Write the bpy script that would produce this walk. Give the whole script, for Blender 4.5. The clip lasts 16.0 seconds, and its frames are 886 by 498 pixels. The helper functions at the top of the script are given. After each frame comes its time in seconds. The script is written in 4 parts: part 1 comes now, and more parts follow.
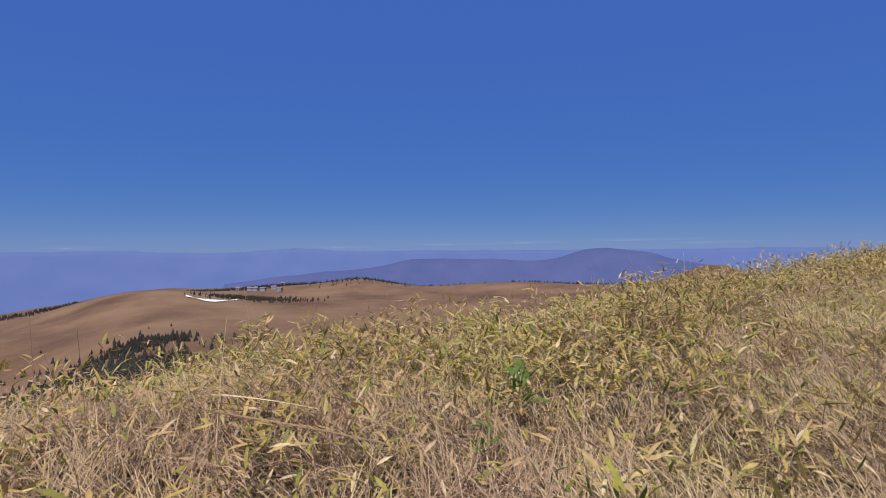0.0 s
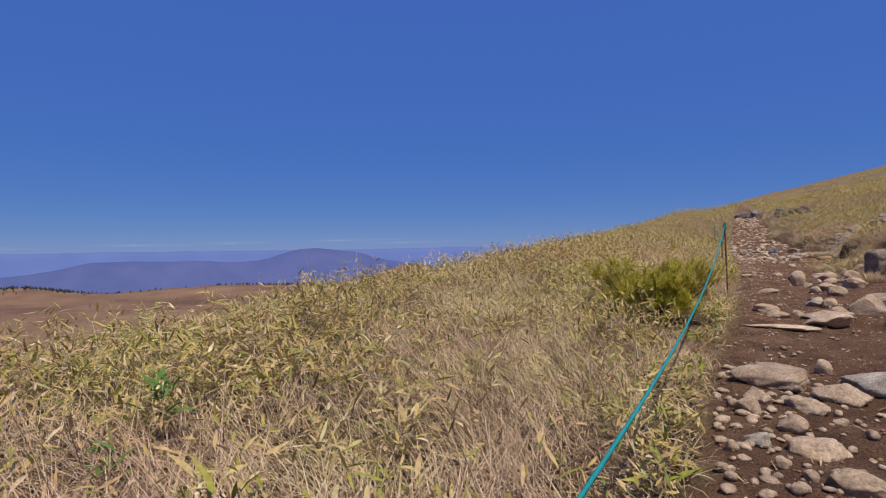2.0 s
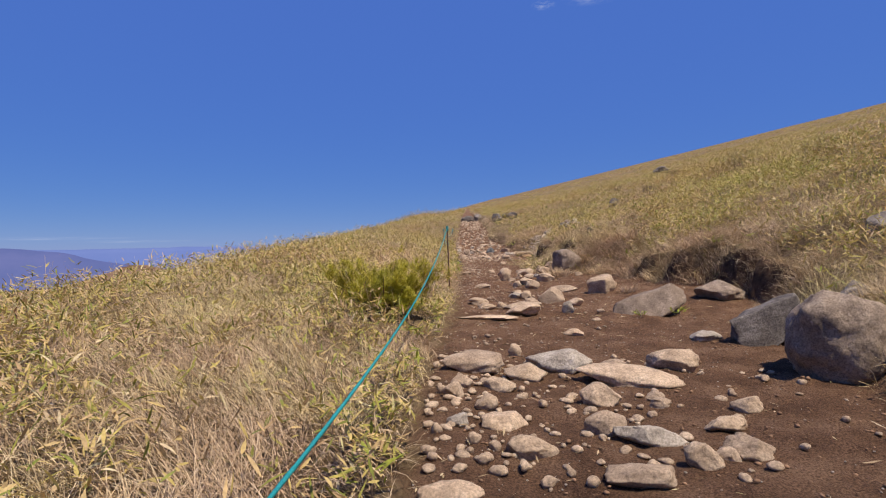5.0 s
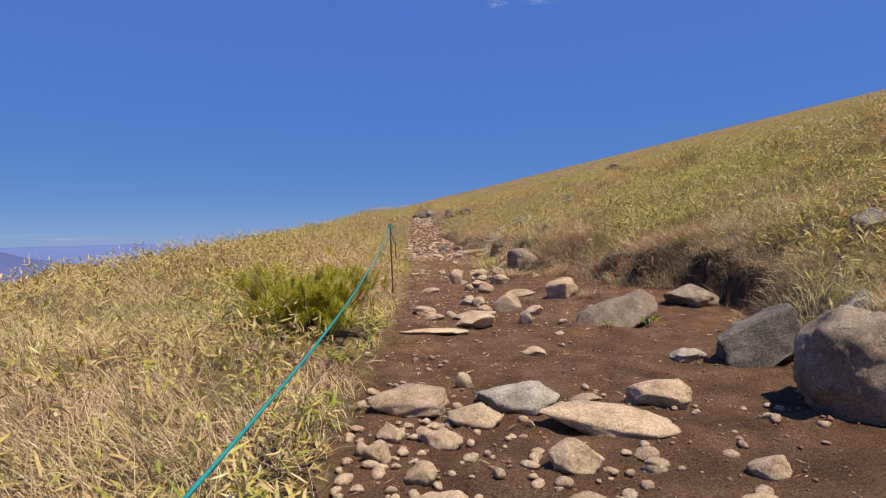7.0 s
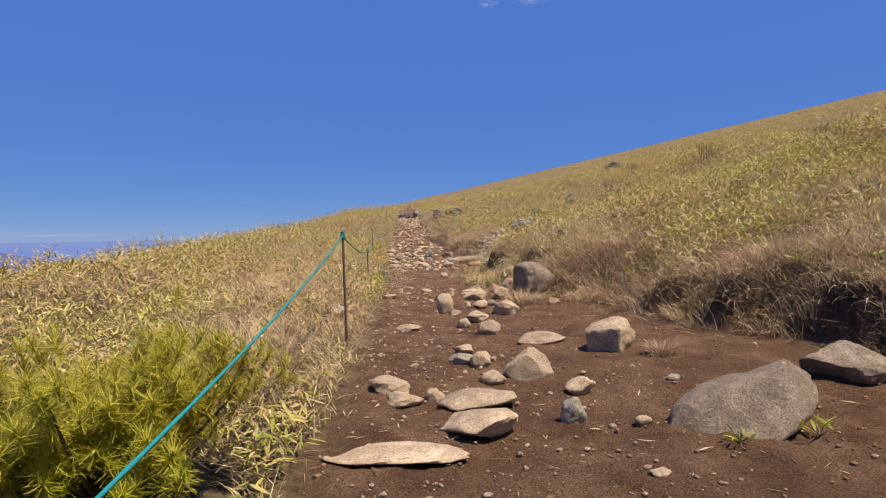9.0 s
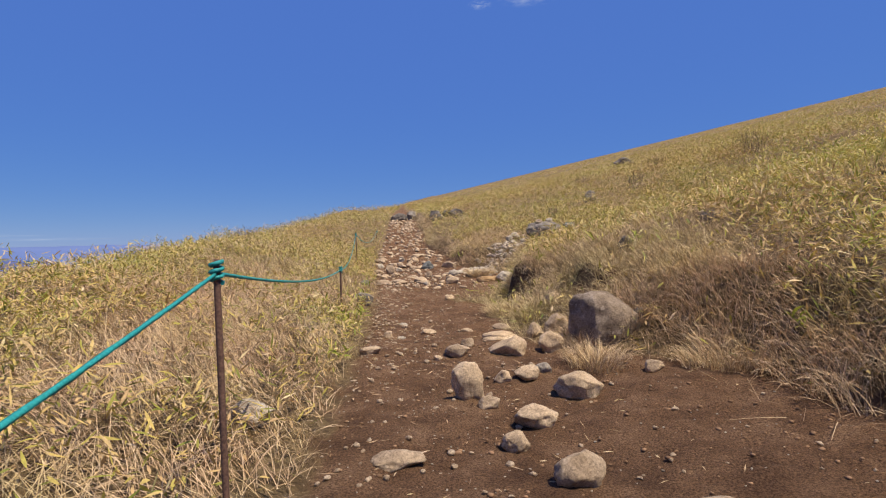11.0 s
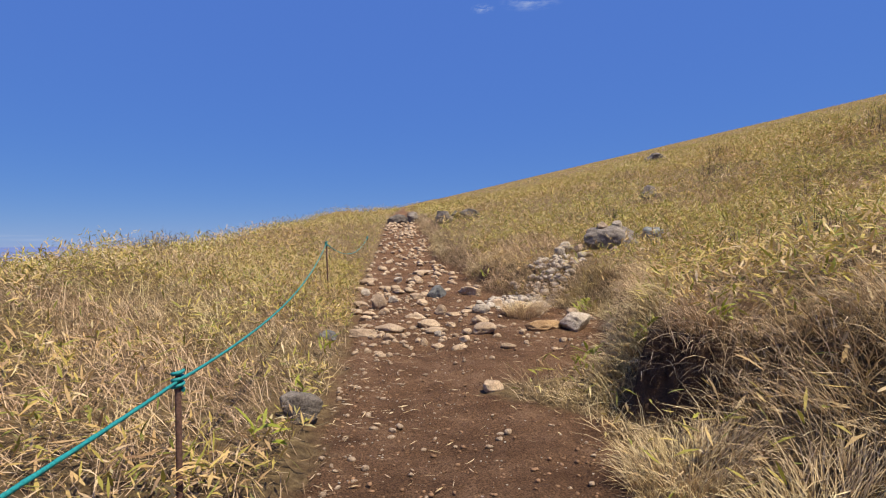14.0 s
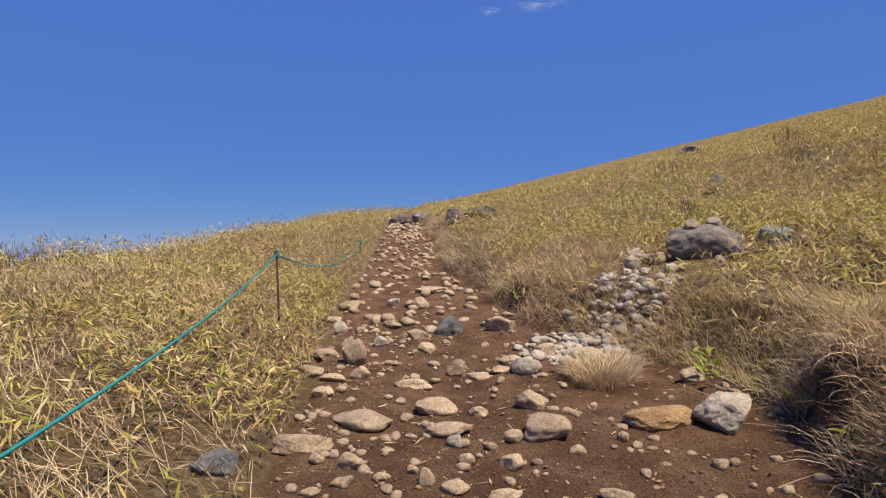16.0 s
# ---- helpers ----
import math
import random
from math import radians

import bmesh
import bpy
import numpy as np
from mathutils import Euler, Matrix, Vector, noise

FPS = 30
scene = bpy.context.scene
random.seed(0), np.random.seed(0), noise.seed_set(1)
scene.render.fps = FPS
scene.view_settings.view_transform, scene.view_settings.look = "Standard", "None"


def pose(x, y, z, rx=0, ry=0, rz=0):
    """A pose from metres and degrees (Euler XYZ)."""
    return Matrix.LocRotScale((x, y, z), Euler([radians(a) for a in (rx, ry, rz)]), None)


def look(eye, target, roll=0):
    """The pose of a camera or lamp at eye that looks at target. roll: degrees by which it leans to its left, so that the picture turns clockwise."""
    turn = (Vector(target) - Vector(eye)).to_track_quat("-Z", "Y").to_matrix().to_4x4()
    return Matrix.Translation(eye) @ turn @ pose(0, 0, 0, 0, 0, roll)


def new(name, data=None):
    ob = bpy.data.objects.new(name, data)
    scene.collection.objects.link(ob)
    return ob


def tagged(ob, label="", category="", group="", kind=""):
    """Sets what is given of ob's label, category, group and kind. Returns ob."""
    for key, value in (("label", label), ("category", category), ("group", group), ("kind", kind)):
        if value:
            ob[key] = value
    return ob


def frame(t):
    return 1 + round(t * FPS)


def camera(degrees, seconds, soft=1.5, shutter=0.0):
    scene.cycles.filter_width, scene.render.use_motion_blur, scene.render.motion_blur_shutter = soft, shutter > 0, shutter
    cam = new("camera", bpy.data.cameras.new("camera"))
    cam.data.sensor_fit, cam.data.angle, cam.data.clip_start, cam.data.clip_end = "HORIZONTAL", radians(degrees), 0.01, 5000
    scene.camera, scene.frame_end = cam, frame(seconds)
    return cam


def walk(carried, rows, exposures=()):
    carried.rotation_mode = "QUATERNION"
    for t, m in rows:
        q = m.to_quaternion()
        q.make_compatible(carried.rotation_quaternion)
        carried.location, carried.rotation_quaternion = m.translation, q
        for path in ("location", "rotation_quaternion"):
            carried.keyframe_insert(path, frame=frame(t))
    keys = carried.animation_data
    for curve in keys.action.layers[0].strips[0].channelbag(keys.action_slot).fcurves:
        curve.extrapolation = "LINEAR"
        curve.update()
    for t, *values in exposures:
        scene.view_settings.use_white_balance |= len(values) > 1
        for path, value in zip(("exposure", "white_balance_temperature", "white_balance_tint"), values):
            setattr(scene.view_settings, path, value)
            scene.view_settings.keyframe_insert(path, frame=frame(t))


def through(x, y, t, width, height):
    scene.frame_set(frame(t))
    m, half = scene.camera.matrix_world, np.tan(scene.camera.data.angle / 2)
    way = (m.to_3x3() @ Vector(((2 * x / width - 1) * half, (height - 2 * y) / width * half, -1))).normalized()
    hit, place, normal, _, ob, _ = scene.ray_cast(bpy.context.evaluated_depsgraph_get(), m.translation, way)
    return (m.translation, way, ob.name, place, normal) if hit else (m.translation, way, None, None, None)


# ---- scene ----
cam = camera(75.4, 16.0, soft=1.1)
PATH = [
    (0, (0.416, 1.078, 2.011), (-1.301, 2.105, 2.028), -0.3),
    (0.5, (0.381, 1.133, 2.006), (-1.204, 2.353, 2.019), 0.0),
    (1, (0.464, 1.184, 2.016), (-0.981, 2.568, 2.028), -0.0),
    (1.5, (0.574, 1.244, 2.012), (-0.673, 2.808, 2.026), -0.7),
    (2, (0.654, 1.265, 2.007), (-0.369, 2.984, 2.015), -0.9),
    (2.4, (0.709, 1.279, 1.993), (-0.144, 3.088, 1.997), -1.1),
    (2.5, (0.711, 1.282, 1.993), (-0.103, 3.109, 2.002), -1.1),
    (3, (0.751, 1.272, 2.005), (0.121, 3.17, 2.008), -1.0),
    (3.5, (0.765, 1.259, 2.02), (0.28, 3.199, 2.016), -0.8),
    (4, (0.782, 1.259, 2.021), (0.401, 3.222, 2.018), -0.9),
    (4.5, (0.798, 1.251, 2.024), (0.51, 3.23, 2.017), -0.8),
    (4.7, (0.796, 1.262, 2.022), (0.543, 3.245, 2.016), -0.9),
    (6.8, (0.846, 2.186, 2.052), (0.804, 4.185, 2.024), -1.2),
    (7, (0.866, 2.382, 2.076), (0.82, 4.381, 2.053), -1.2),
    (7.5, (0.939, 3.035, 2.129), (0.902, 5.035, 2.102), -1.0),
    (8, (1.017, 3.809, 2.165), (0.986, 5.809, 2.139), -1.0),
    (8.5, (1.01, 4.668, 2.213), (0.996, 6.667, 2.18), -0.8),
    (9, (0.871, 5.453, 2.259), (0.862, 7.453, 2.233), -0.8),
    (9.2, (0.856, 5.733, 2.275), (0.843, 7.733, 2.253), -0.7),
    (11.3, (0.66, 9.504, 2.443), (0.677, 11.503, 2.423), -1.1),
    (11.5, (0.666, 9.857, 2.458), (0.686, 11.857, 2.442), -0.9),
    (12, (0.684, 10.66, 2.506), (0.707, 12.659, 2.488), -0.8),
    (12.5, (0.65, 11.494, 2.536), (0.671, 13.494, 2.52), -0.9),
    (13, (0.59, 12.367, 2.554), (0.61, 14.367, 2.538), -0.6),
    (13.5, (0.487, 13.249, 2.585), (0.498, 15.249, 2.572), -0.8),
    (14, (0.414, 14.15, 2.616), (0.424, 16.15, 2.607), -0.7),
    (14.5, (0.41, 15.019, 2.624), (0.404, 17.019, 2.617), -0.8),
    (15, (0.413, 15.872, 2.637), (0.403, 17.872, 2.63), -0.8),
    (15.5, (0.345, 16.705, 2.676), (0.327, 18.705, 2.674), -0.9),
    (16, (0.36, 17.538, 2.716), (0.339, 19.538, 2.714), -0.9),
]
walk(cam, [(t, look(eye, target, roll)) for t, eye, target, roll in PATH], [(0.0, -0.05, 6500, 10), (1.5, -0.08, 6500, 11), (3.0, 0.06, 6550, 14), (4.0, 0.17, 6650, 14), (7.0, 0.34, 7200, 7), (9.0, 0.42, 7250, 7), (11.5, 0.37, 7250, 7), (13.5, 0.37, 7250, 7), (14.5, 0.5, 7250, 7), (15.5, 0.38, 7250, 7), (16.0, 0.36, 7250, 7)])

# ---- world and sun ----
SUN_AZ, SUN_EL = radians(128), radians(63)  # azimuth from +y towards +x
world = bpy.data.worlds.new("sky")
world.use_nodes = True
scene.world = world
wn = world.node_tree
sky = wn.nodes.new("ShaderNodeTexSky")
sky.sky_type, sky.sun_disc = "NISHITA", False
sky.sun_elevation, sky.sun_rotation = SUN_EL, SUN_AZ
sky.altitude, sky.air_density, sky.dust_density, sky.ozone_density = 1800, 1.0, 0.0, 5.0
back = wn.nodes["Background"]
sat = wn.nodes.new("ShaderNodeHueSaturation")
sat.inputs["Saturation"].default_value = 1.35
wn.links.new(sky.outputs[0], sat.inputs["Color"])
blue = sat.outputs[0]
for kind, colour in (("MULTIPLY", (0.23, 0.24, 0.13, 1)), ("ADD", (0.62, 1.38, 5.3, 1))):  # a deep, even mountain blue
    tint = wn.nodes.new("ShaderNodeMix")
    tint.data_type, tint.blend_type, tint.clamp_result = "RGBA", kind, False
    tint.inputs["Factor"].default_value, tint.inputs[7].default_value = 1.0, colour
    wn.links.new(blue, tint.inputs[6])
    blue = tint.outputs[2]
wn.links.new(blue, back.inputs[0])
back.inputs[1].default_value = 0.085
sun = new("sun", bpy.data.lights.new("sun", "SUN"))
sun.data.energy, sun.data.angle, sun.data.color = 4.8, radians(0.6), (1.0, 0.93, 0.82)
toward = Vector((math.sin(SUN_AZ) * math.cos(SUN_EL), math.cos(SUN_AZ) * math.cos(SUN_EL), math.sin(SUN_EL)))
sun.matrix_world = look(toward * 30, (0, 0, 0))


# ---- terrain functions ----
def curve(a, xs, ys):
    """A smooth line through the given knots."""
    xs, ys, a = np.array(xs, float), np.array(ys, float), np.asarray(a, float)
    order = np.argsort(xs)
    xs, ys = xs[order], ys[order]
    m = np.gradient(ys, xs)
    i = np.clip(np.searchsorted(xs, a) - 1, 0, len(xs) - 2)
    h = xs[i + 1] - xs[i]
    t = np.clip((a - xs[i]) / h, 0, 1)
    inside = (2 * t**3 - 3 * t**2 + 1) * ys[i] + (t**3 - 2 * t**2 + t) * h * m[i] + (3 * t**2 - 2 * t**3) * ys[i + 1] + (t**3 - t**2) * h * m[i + 1]
    return inside + np.minimum(a - xs[0], 0) * m[0] + np.maximum(a - xs[-1], 0) * m[-1]


def step(a, lo, hi):
    t = np.clip((np.asarray(a, float) - lo) / (hi - lo), 0, 1)
    return t * t * (3 - 2 * t)


def waves(x, y, size, seed, octaves=4):
    """Smooth random relief between about -1 and 1, without a lattice."""
    rng = np.random.default_rng(seed)
    total, amp = 0.0, 0.5
    for o in range(octaves):
        for _ in range(4):
            a, p = rng.uniform(0, 2 * np.pi), rng.uniform(0, 2 * np.pi)
            k = 2 * np.pi / size * 1.9**o * rng.uniform(0.7, 1.3)
            total = total + amp * 0.5 * np.sin(k * (np.cos(a) * x + np.sin(a) * y) + p + 1.3 * np.sin(k * 0.6 * (np.sin(a) * x - np.cos(a) * y)))
        amp *= 0.5
    return total


def trail_z(y):
    return curve(y, [-20, 0, 5, 10, 15, 18.5, 21, 24.6, 28, 36, 44, 60, 90], [-0.05, 0.78, 0.95, 1.16, 1.36, 1.43, 1.57, 1.80, 2.15, 3.35, 4.15, 5.3, 7.6])


def trail_left(y):
    return curve(y, [-10, 0, 4, 6, 9, 13, 15, 18, 21, 23, 26, 30, 37, 60], [0.4, 0.35, 0.3, 0.17, 0.12, -0.1, -0.2, -0.42, -0.67, -0.9, -1.2, -1.4, -1.75, -3.0])


def trail_right(y):
    """The foot of the bank."""
    return curve(y, [-10, 0, 4, 6.5, 7.6, 8.3, 8.9, 10, 10.7, 11.4, 12.2, 13, 14, 15.7, 16.8, 18, 18.7, 19.6, 20.2, 21, 22, 23, 23.8, 25, 26, 28.5, 33, 39, 60],
                 [3.0, 3.0, 3.1, 3.5, 3.75, 3.9, 4.25, 4.18, 3.95, 3.5, 3.3, 3.12, 2.95, 2.5, 2.25, 1.85, 1.75, 2.12, 2.32, 2.58, 2.62, 2.15, 1.6, 1.1, 1.0, 0.4, -0.05, -0.75, -2.2]) + 0.12 * waves(y, 0 * y, 1.3, 77, 3) * step(y, 5, 8)


def soil_right(y):
    """Where bare soil ends and grass begins."""
    return np.minimum(trail_right(y), curve(y, [0, 9, 12, 13.5, 14.6, 16.5, 18, 19.2, 20, 22], [9, 9, 4.2, 2.9, 1.85, 1.4, 1.45, 1.7, 9, 9]))


def left_rise(v, y):
    """How the bank lies above the trail, v metres left of its edge."""
    brow = curve(y, [-5, 2, 6, 14, 22, 28, 36, 45, 60], [-0.6, -0.17, -0.09, 0.085, 0.2, 0.02, -0.5, -0.72, -0.83])
    near = curve(v, [0, 0.4, 1, 2, 3, 4, 6, 10, 16], [0.03, 0.12, 0.24, 0.3, 0.45, 0.45, -0.06, -1.3, -2.6])
    return near + brow * np.clip(v / 3, 0, 1)


def cut(y):
    """1 where the bank has broken off bare, 0 where grass has slumped over it."""
    y = np.asarray(y, float)
    out = 0.0 * y
    for at, long, deep in ((9.3, 0.5, 1.0), (10.25, 0.35, 0.9), (11.2, 0.2, 0.6), (12.1, 0.25, 0.75), (15.9, 0.4, 0.85), (17.95, 0.4, 0.9), (19.5, 0.4, 0.75), (20.9, 0.4, 0.9), (25.2, 0.3, 0.7)):
        out = np.maximum(out, deep * np.exp(-(((y - at) / long) ** 4)))
    return out


def bank_width(y):
    slumped = curve(y, [0, 6, 8.5, 14, 18, 19.5, 21.8, 23, 24.5, 30], [0.5, 0.5, 0.5, 0.5, 0.45, 0.45, 0.5, 0.9, 0.6, 0.5])
    return slumped + (0.13 - slumped) * cut(y)


def right_rise(u, x, y):
    """The cut bank and the hillside above it, which swells before it runs up to the skyline."""
    v = np.maximum(u, 0)
    s = np.minimum(v, 11)
    tall = curve(y, [0, 5, 8, 9, 11.8, 13, 14, 16, 17, 18, 20, 21.5, 24, 30, 36], [0.3, 0.38, 0.42, 0.48, 0.42, 0.2, 0.16, 0.25, 0.38, 0.56, 0.48, 0.5, 0.38, 0.3, 0.25])
    swell = np.interp(x, [3.5, 5, 6.3, 7.5, 8.5, 10, 12.5, 17, 26], [0.08, 0.22, 0.42, 0.58, 0.75, 1.0, 1.35, 1.05, 0.0]) * np.interp(y, [-20, 2, 9, 22, 27, 32, 38, 45], [0.0, 0.4, 1.0, 1.0, 0.8, 0.5, 0.1, 0.0])
    return tall * step(u, -0.04, np.maximum(bank_width(y), 0.12)) + 0.11 * s + 0.0053 * s * s + 0.227 * np.maximum(v - 11, 0) + swell * step(u, 0, 1)


def far_land(x, y):
    """The plain beyond the hill, with mounds."""
    az, d = np.degrees(np.arctan2(-x, y)), np.hypot(x, y)
    z = -56 + 5 * waves(x, y, 420, 3, 3)
    for a, r, wa, wr, up in ((88, 760, 9, 170, 16), (66.5, 960, 4.2, 90, 16), (74, 1000, 5, 100, 6), (50, 900, 9, 160, 10), (40, 760, 6, 160, 14), (34, 1200, 4, 160, 46), (100, 620, 8, 150, 14)):
        z = z + up * np.exp(-(((az - a) / wa) ** 2) - ((d - r) / wr) ** 2)
    return z - 34 * step(az, 84, 100) - (150 * step(d, 1050, 1900) + 300 * step(d, 1500, 3000)) * step(az, -20, 10)


def ground_z(x, y):
    x, y = np.asarray(x, float), np.asarray(y, float)
    yl = np.clip(y, -60, 120)
    zt, v, u = trail_z(yl) + 0.085 * (y - yl), trail_left(yl) - x, x - trail_right(yl)
    z = zt + np.where(v > 0, left_rise(v, yl), np.where(u > -0.05, right_rise(u, x, yl), 0.0))
    inside = step(-v, 0.0, 0.5) * step(-u, 0.0, 0.5)
    outside = np.maximum(step(v, 0, 1.5), step(u, 0.1, 1.5))
    z = z + inside * (0.025 * waves(x, y, 1.1, 5) + 0.022 * waves(x, y, 0.3, 6, 3)) + outside * (0.07 * waves(x, y, 2.6, 7) + 0.1 * waves(x, y, 9, 8, 2))
    z = z + 0.05 * step(-v, 0, 0.15) * step(0.7 + v, 0, 0.7)
    # the soil climbs towards the bank, a grassy apron leans against it, and a knoll closes the skyline
    z = z + 0.07 * np.clip(x - 1.7, 0, 2.6) * step(yl, 8.8, 10.2) * (1 - step(yl, 19, 22)) * (v < 0)
    z = z + 0.4 * step(x, soil_right(yl) + 0.1, np.maximum(trail_right(yl) + 0.1 + 0.8 * (1 - step(yl, 13.5, 15.5)), soil_right(yl) + 0.4)) * step(yl, 12, 13.4) * (1 - step(yl, 16.8, 17.8)) * (v < 0)
    z = z + 0.6 * np.exp(-(((x + 6.7) / 2.7) ** 2) - ((y - 56) / 7) ** 2)
    # the hillside runs down to the plain, and far up the hill it rounds off
    drop = step(v, 12, 260)
    hill = z - 0.02 * np.maximum(v - 14, 0)
    far = far_land(x, y)
    z = np.where(v > 12, np.maximum(hill, far) * (1 - drop) + far * drop, z)
    d = np.hypot(x, y)
    top = 60 + 0.02 * d
    return np.where(z > top, top + (z - top) * 0.1, z)


# ---- materials ----
def material(name, rough=0.9, spec=0.3):
    m = bpy.data.materials.new(name)
    m.use_nodes = True
    b = m.node_tree.nodes["Principled BSDF"]
    b.inputs["Roughness"].default_value, b.inputs["Specular IOR Level"].default_value = rough, spec
    return m, m.node_tree, b


def ramp(nt, source, stops):
    r = nt.nodes.new("ShaderNodeValToRGB")
    while len(r.color_ramp.elements) < len(stops):
        r.color_ramp.elements.new(0.5)
    for e, (p, c) in zip(r.color_ramp.elements, stops):
        e.position, e.color = p, (*c, 1)
    nt.links.new(source, r.inputs[0])
    return r.outputs[0]


def noise_tex(nt, scale, detail=4, rough=0.6, where="Object"):
    tc, n = nt.nodes.new("ShaderNodeTexCoord"), nt.nodes.new("ShaderNodeTexNoise")
    n.inputs["Scale"].default_value, n.inputs["Detail"].default_value, n.inputs["Roughness"].default_value = scale, detail, rough
    nt.links.new(tc.outputs[where], n.inputs["Vector"])
    return n.outputs["Fac"]


def mix(nt, fac, a, b, kind="MIX"):
    m = nt.nodes.new("ShaderNodeMix")
    m.data_type, m.blend_type = "RGBA", kind
    for socket, value in ((m.inputs["Factor"], fac), (m.inputs[6], a), (m.inputs[7], b)):
        if isinstance(value, (int, float)):
            socket.default_value = value
        elif isinstance(value, tuple):
            socket.default_value = (*value, 1)
        else:
            nt.links.new(value, socket)
    return m.outputs[2]


def bump(nt, b, height, strength=0.5, distance=0.02):
    n = nt.nodes.new("ShaderNodeBump")
    n.inputs["Strength"].default_value, n.inputs["Distance"].default_value = strength, distance
    nt.links.new(height, n.inputs["Height"])
    nt.links.new(n.outputs[0], b.inputs["Normal"])


def make_ground():
    m, nt, b = material("ground_soil_and_thatch", 0.95, 0.1)
    at = nt.nodes.new("ShaderNodeAttribute")
    at.attribute_name = "cover"
    sep = nt.nodes.new("ShaderNodeSeparateColor")
    nt.links.new(at.outputs["Color"], sep.inputs[0])
    soil = ramp(nt, noise_tex(nt, 3.0, 8), [(0.3, (0.125, 0.068, 0.04)), (0.5, (0.2, 0.113, 0.066)), (0.7, (0.285, 0.172, 0.105))])
    grit = ramp(nt, noise_tex(nt, 90, 3), [(0.38, (0.5, 0.48, 0.47)), (0.62, (1.2, 1.18, 1.15))])
    soil = mix(nt, 1.0, soil, grit, "MULTIPLY")
    thatch = ramp(nt, noise_tex(nt, 14, 8), [(0.3, (0.09, 0.06, 0.035)), (0.52, (0.2, 0.138, 0.072)), (0.75, (0.36, 0.26, 0.14))])
    plain = ramp(nt, noise_tex(nt, 0.012, 6), [(0.35, (0.12, 0.07, 0.045)), (0.5, (0.18, 0.108, 0.065)), (0.65, (0.23, 0.145, 0.085))])
    col = mix(nt, sep.outputs[0], thatch, soil)
    col = mix(nt, sep.outputs[2], col, ramp(nt, noise_tex(nt, 11, 6), [(0.35, (0.045, 0.03, 0.02)), (0.65, (0.13, 0.08, 0.05))]))
    col = mix(nt, sep.outputs[1], col, plain)
    nt.links.new(col, b.inputs["Base Color"])
    bump(nt, b, noise_tex(nt, 30, 10, 0.75), 1.0, 0.055)
    return m


GROUND = make_ground()


def grown(start, first, grow, end):
    out, d = [start], first
    while abs(out[-1]) < abs(end):
        out.append(out[-1] + d)
        d *= grow
    return np.array(out[1:])


def sheet(name, xs, ys, mat):
    gx, gy = np.meshgrid(xs, ys)
    gz = ground_z(gx, gy)
    nx, ny = len(xs), len(ys)
    me = bpy.data.meshes.new(name)
    i = (np.arange(ny - 1)[:, None] * nx + np.arange(nx - 1)[None]).ravel()
    faces = np.stack([i, i + 1, i + nx + 1, i + nx], 1)
    yl = np.clip(gy, -60, 120)
    lip = (gx - trail_right(yl) - bank_width(yl)) / 0.2
    lip = np.exp(-(lip**2)) * cut(gy) * (0.6 + 0.5 * waves(gx, gy, 0.7, 23, 2))
    fill(me, np.stack([gx - 0.15 * lip, gy, gz], -1).reshape(-1, 3), faces, 4)
    yl = np.clip(gy, -60, 120)
    v, u = trail_left(yl) - gx, gx - trail_right(yl)
    rag = 0.1 * waves(gx, gy, 0.6, 21, 3)
    u2 = gx - soil_right(yl)
    dirt = step(-v + rag, -0.05, 0.12) * step(-u2 + rag, -0.18, 0.0)
    bank = step(u, -0.1, 0.0) * (1 - step(u, 0.15, 0.3)) * step(cut(gy), 0.1, 0.5)
    humus = step(u, -0.02, 0.06) * (1 - step(u, 0.16, 0.26)) * step(cut(gy) + 0.2 * waves(gx, gy, 0.4, 29, 2), 0.2, 0.6)
    dirt = np.maximum(dirt, bank)
    plain = step(np.hypot(gx, gy), 70, 200) * step(v, 10, 60)
    c = me.attributes.new("cover", "FLOAT_COLOR", "POINT")
    c.data.foreach_set("color", np.stack([dirt, plain, humus, 0 * dirt + 1], -1).astype(np.float32).ravel())
    me.shade_smooth()
    me.materials.append(mat)
    return new(name, me)


def fill(me, verts, faces, n):
    """Fast mesh from arrays; every face has n corners."""
    verts, faces = np.asarray(verts, np.float32), np.asarray(faces, np.int32)
    me.vertices.add(len(verts))
    me.vertices.foreach_set("co", verts.ravel())
    me.loops.add(faces.size)
    me.loops.foreach_set("vertex_index", faces.ravel())
    me.polygons.add(len(faces))
    me.polygons.foreach_set("loop_start", np.arange(0, faces.size, n, dtype=np.int32))
    me.update(calc_edges=True)


xs = np.concatenate([grown(-8, -0.25, 1.09, -4800)[::-1], np.arange(-8, 8.01, 0.07), grown(8, 0.2, 1.1, 4800)])
ys = np.concatenate([grown(-2, -0.3, 1.13, -4800)[::-1], np.arange(-2, 40, 0.09), grown(40, 0.2, 1.06, 4800)])
ground = tagged(sheet("ground", xs, ys, GROUND), "brown soil trail through dry grass hillside and distant plain", "ground", kind="structure")


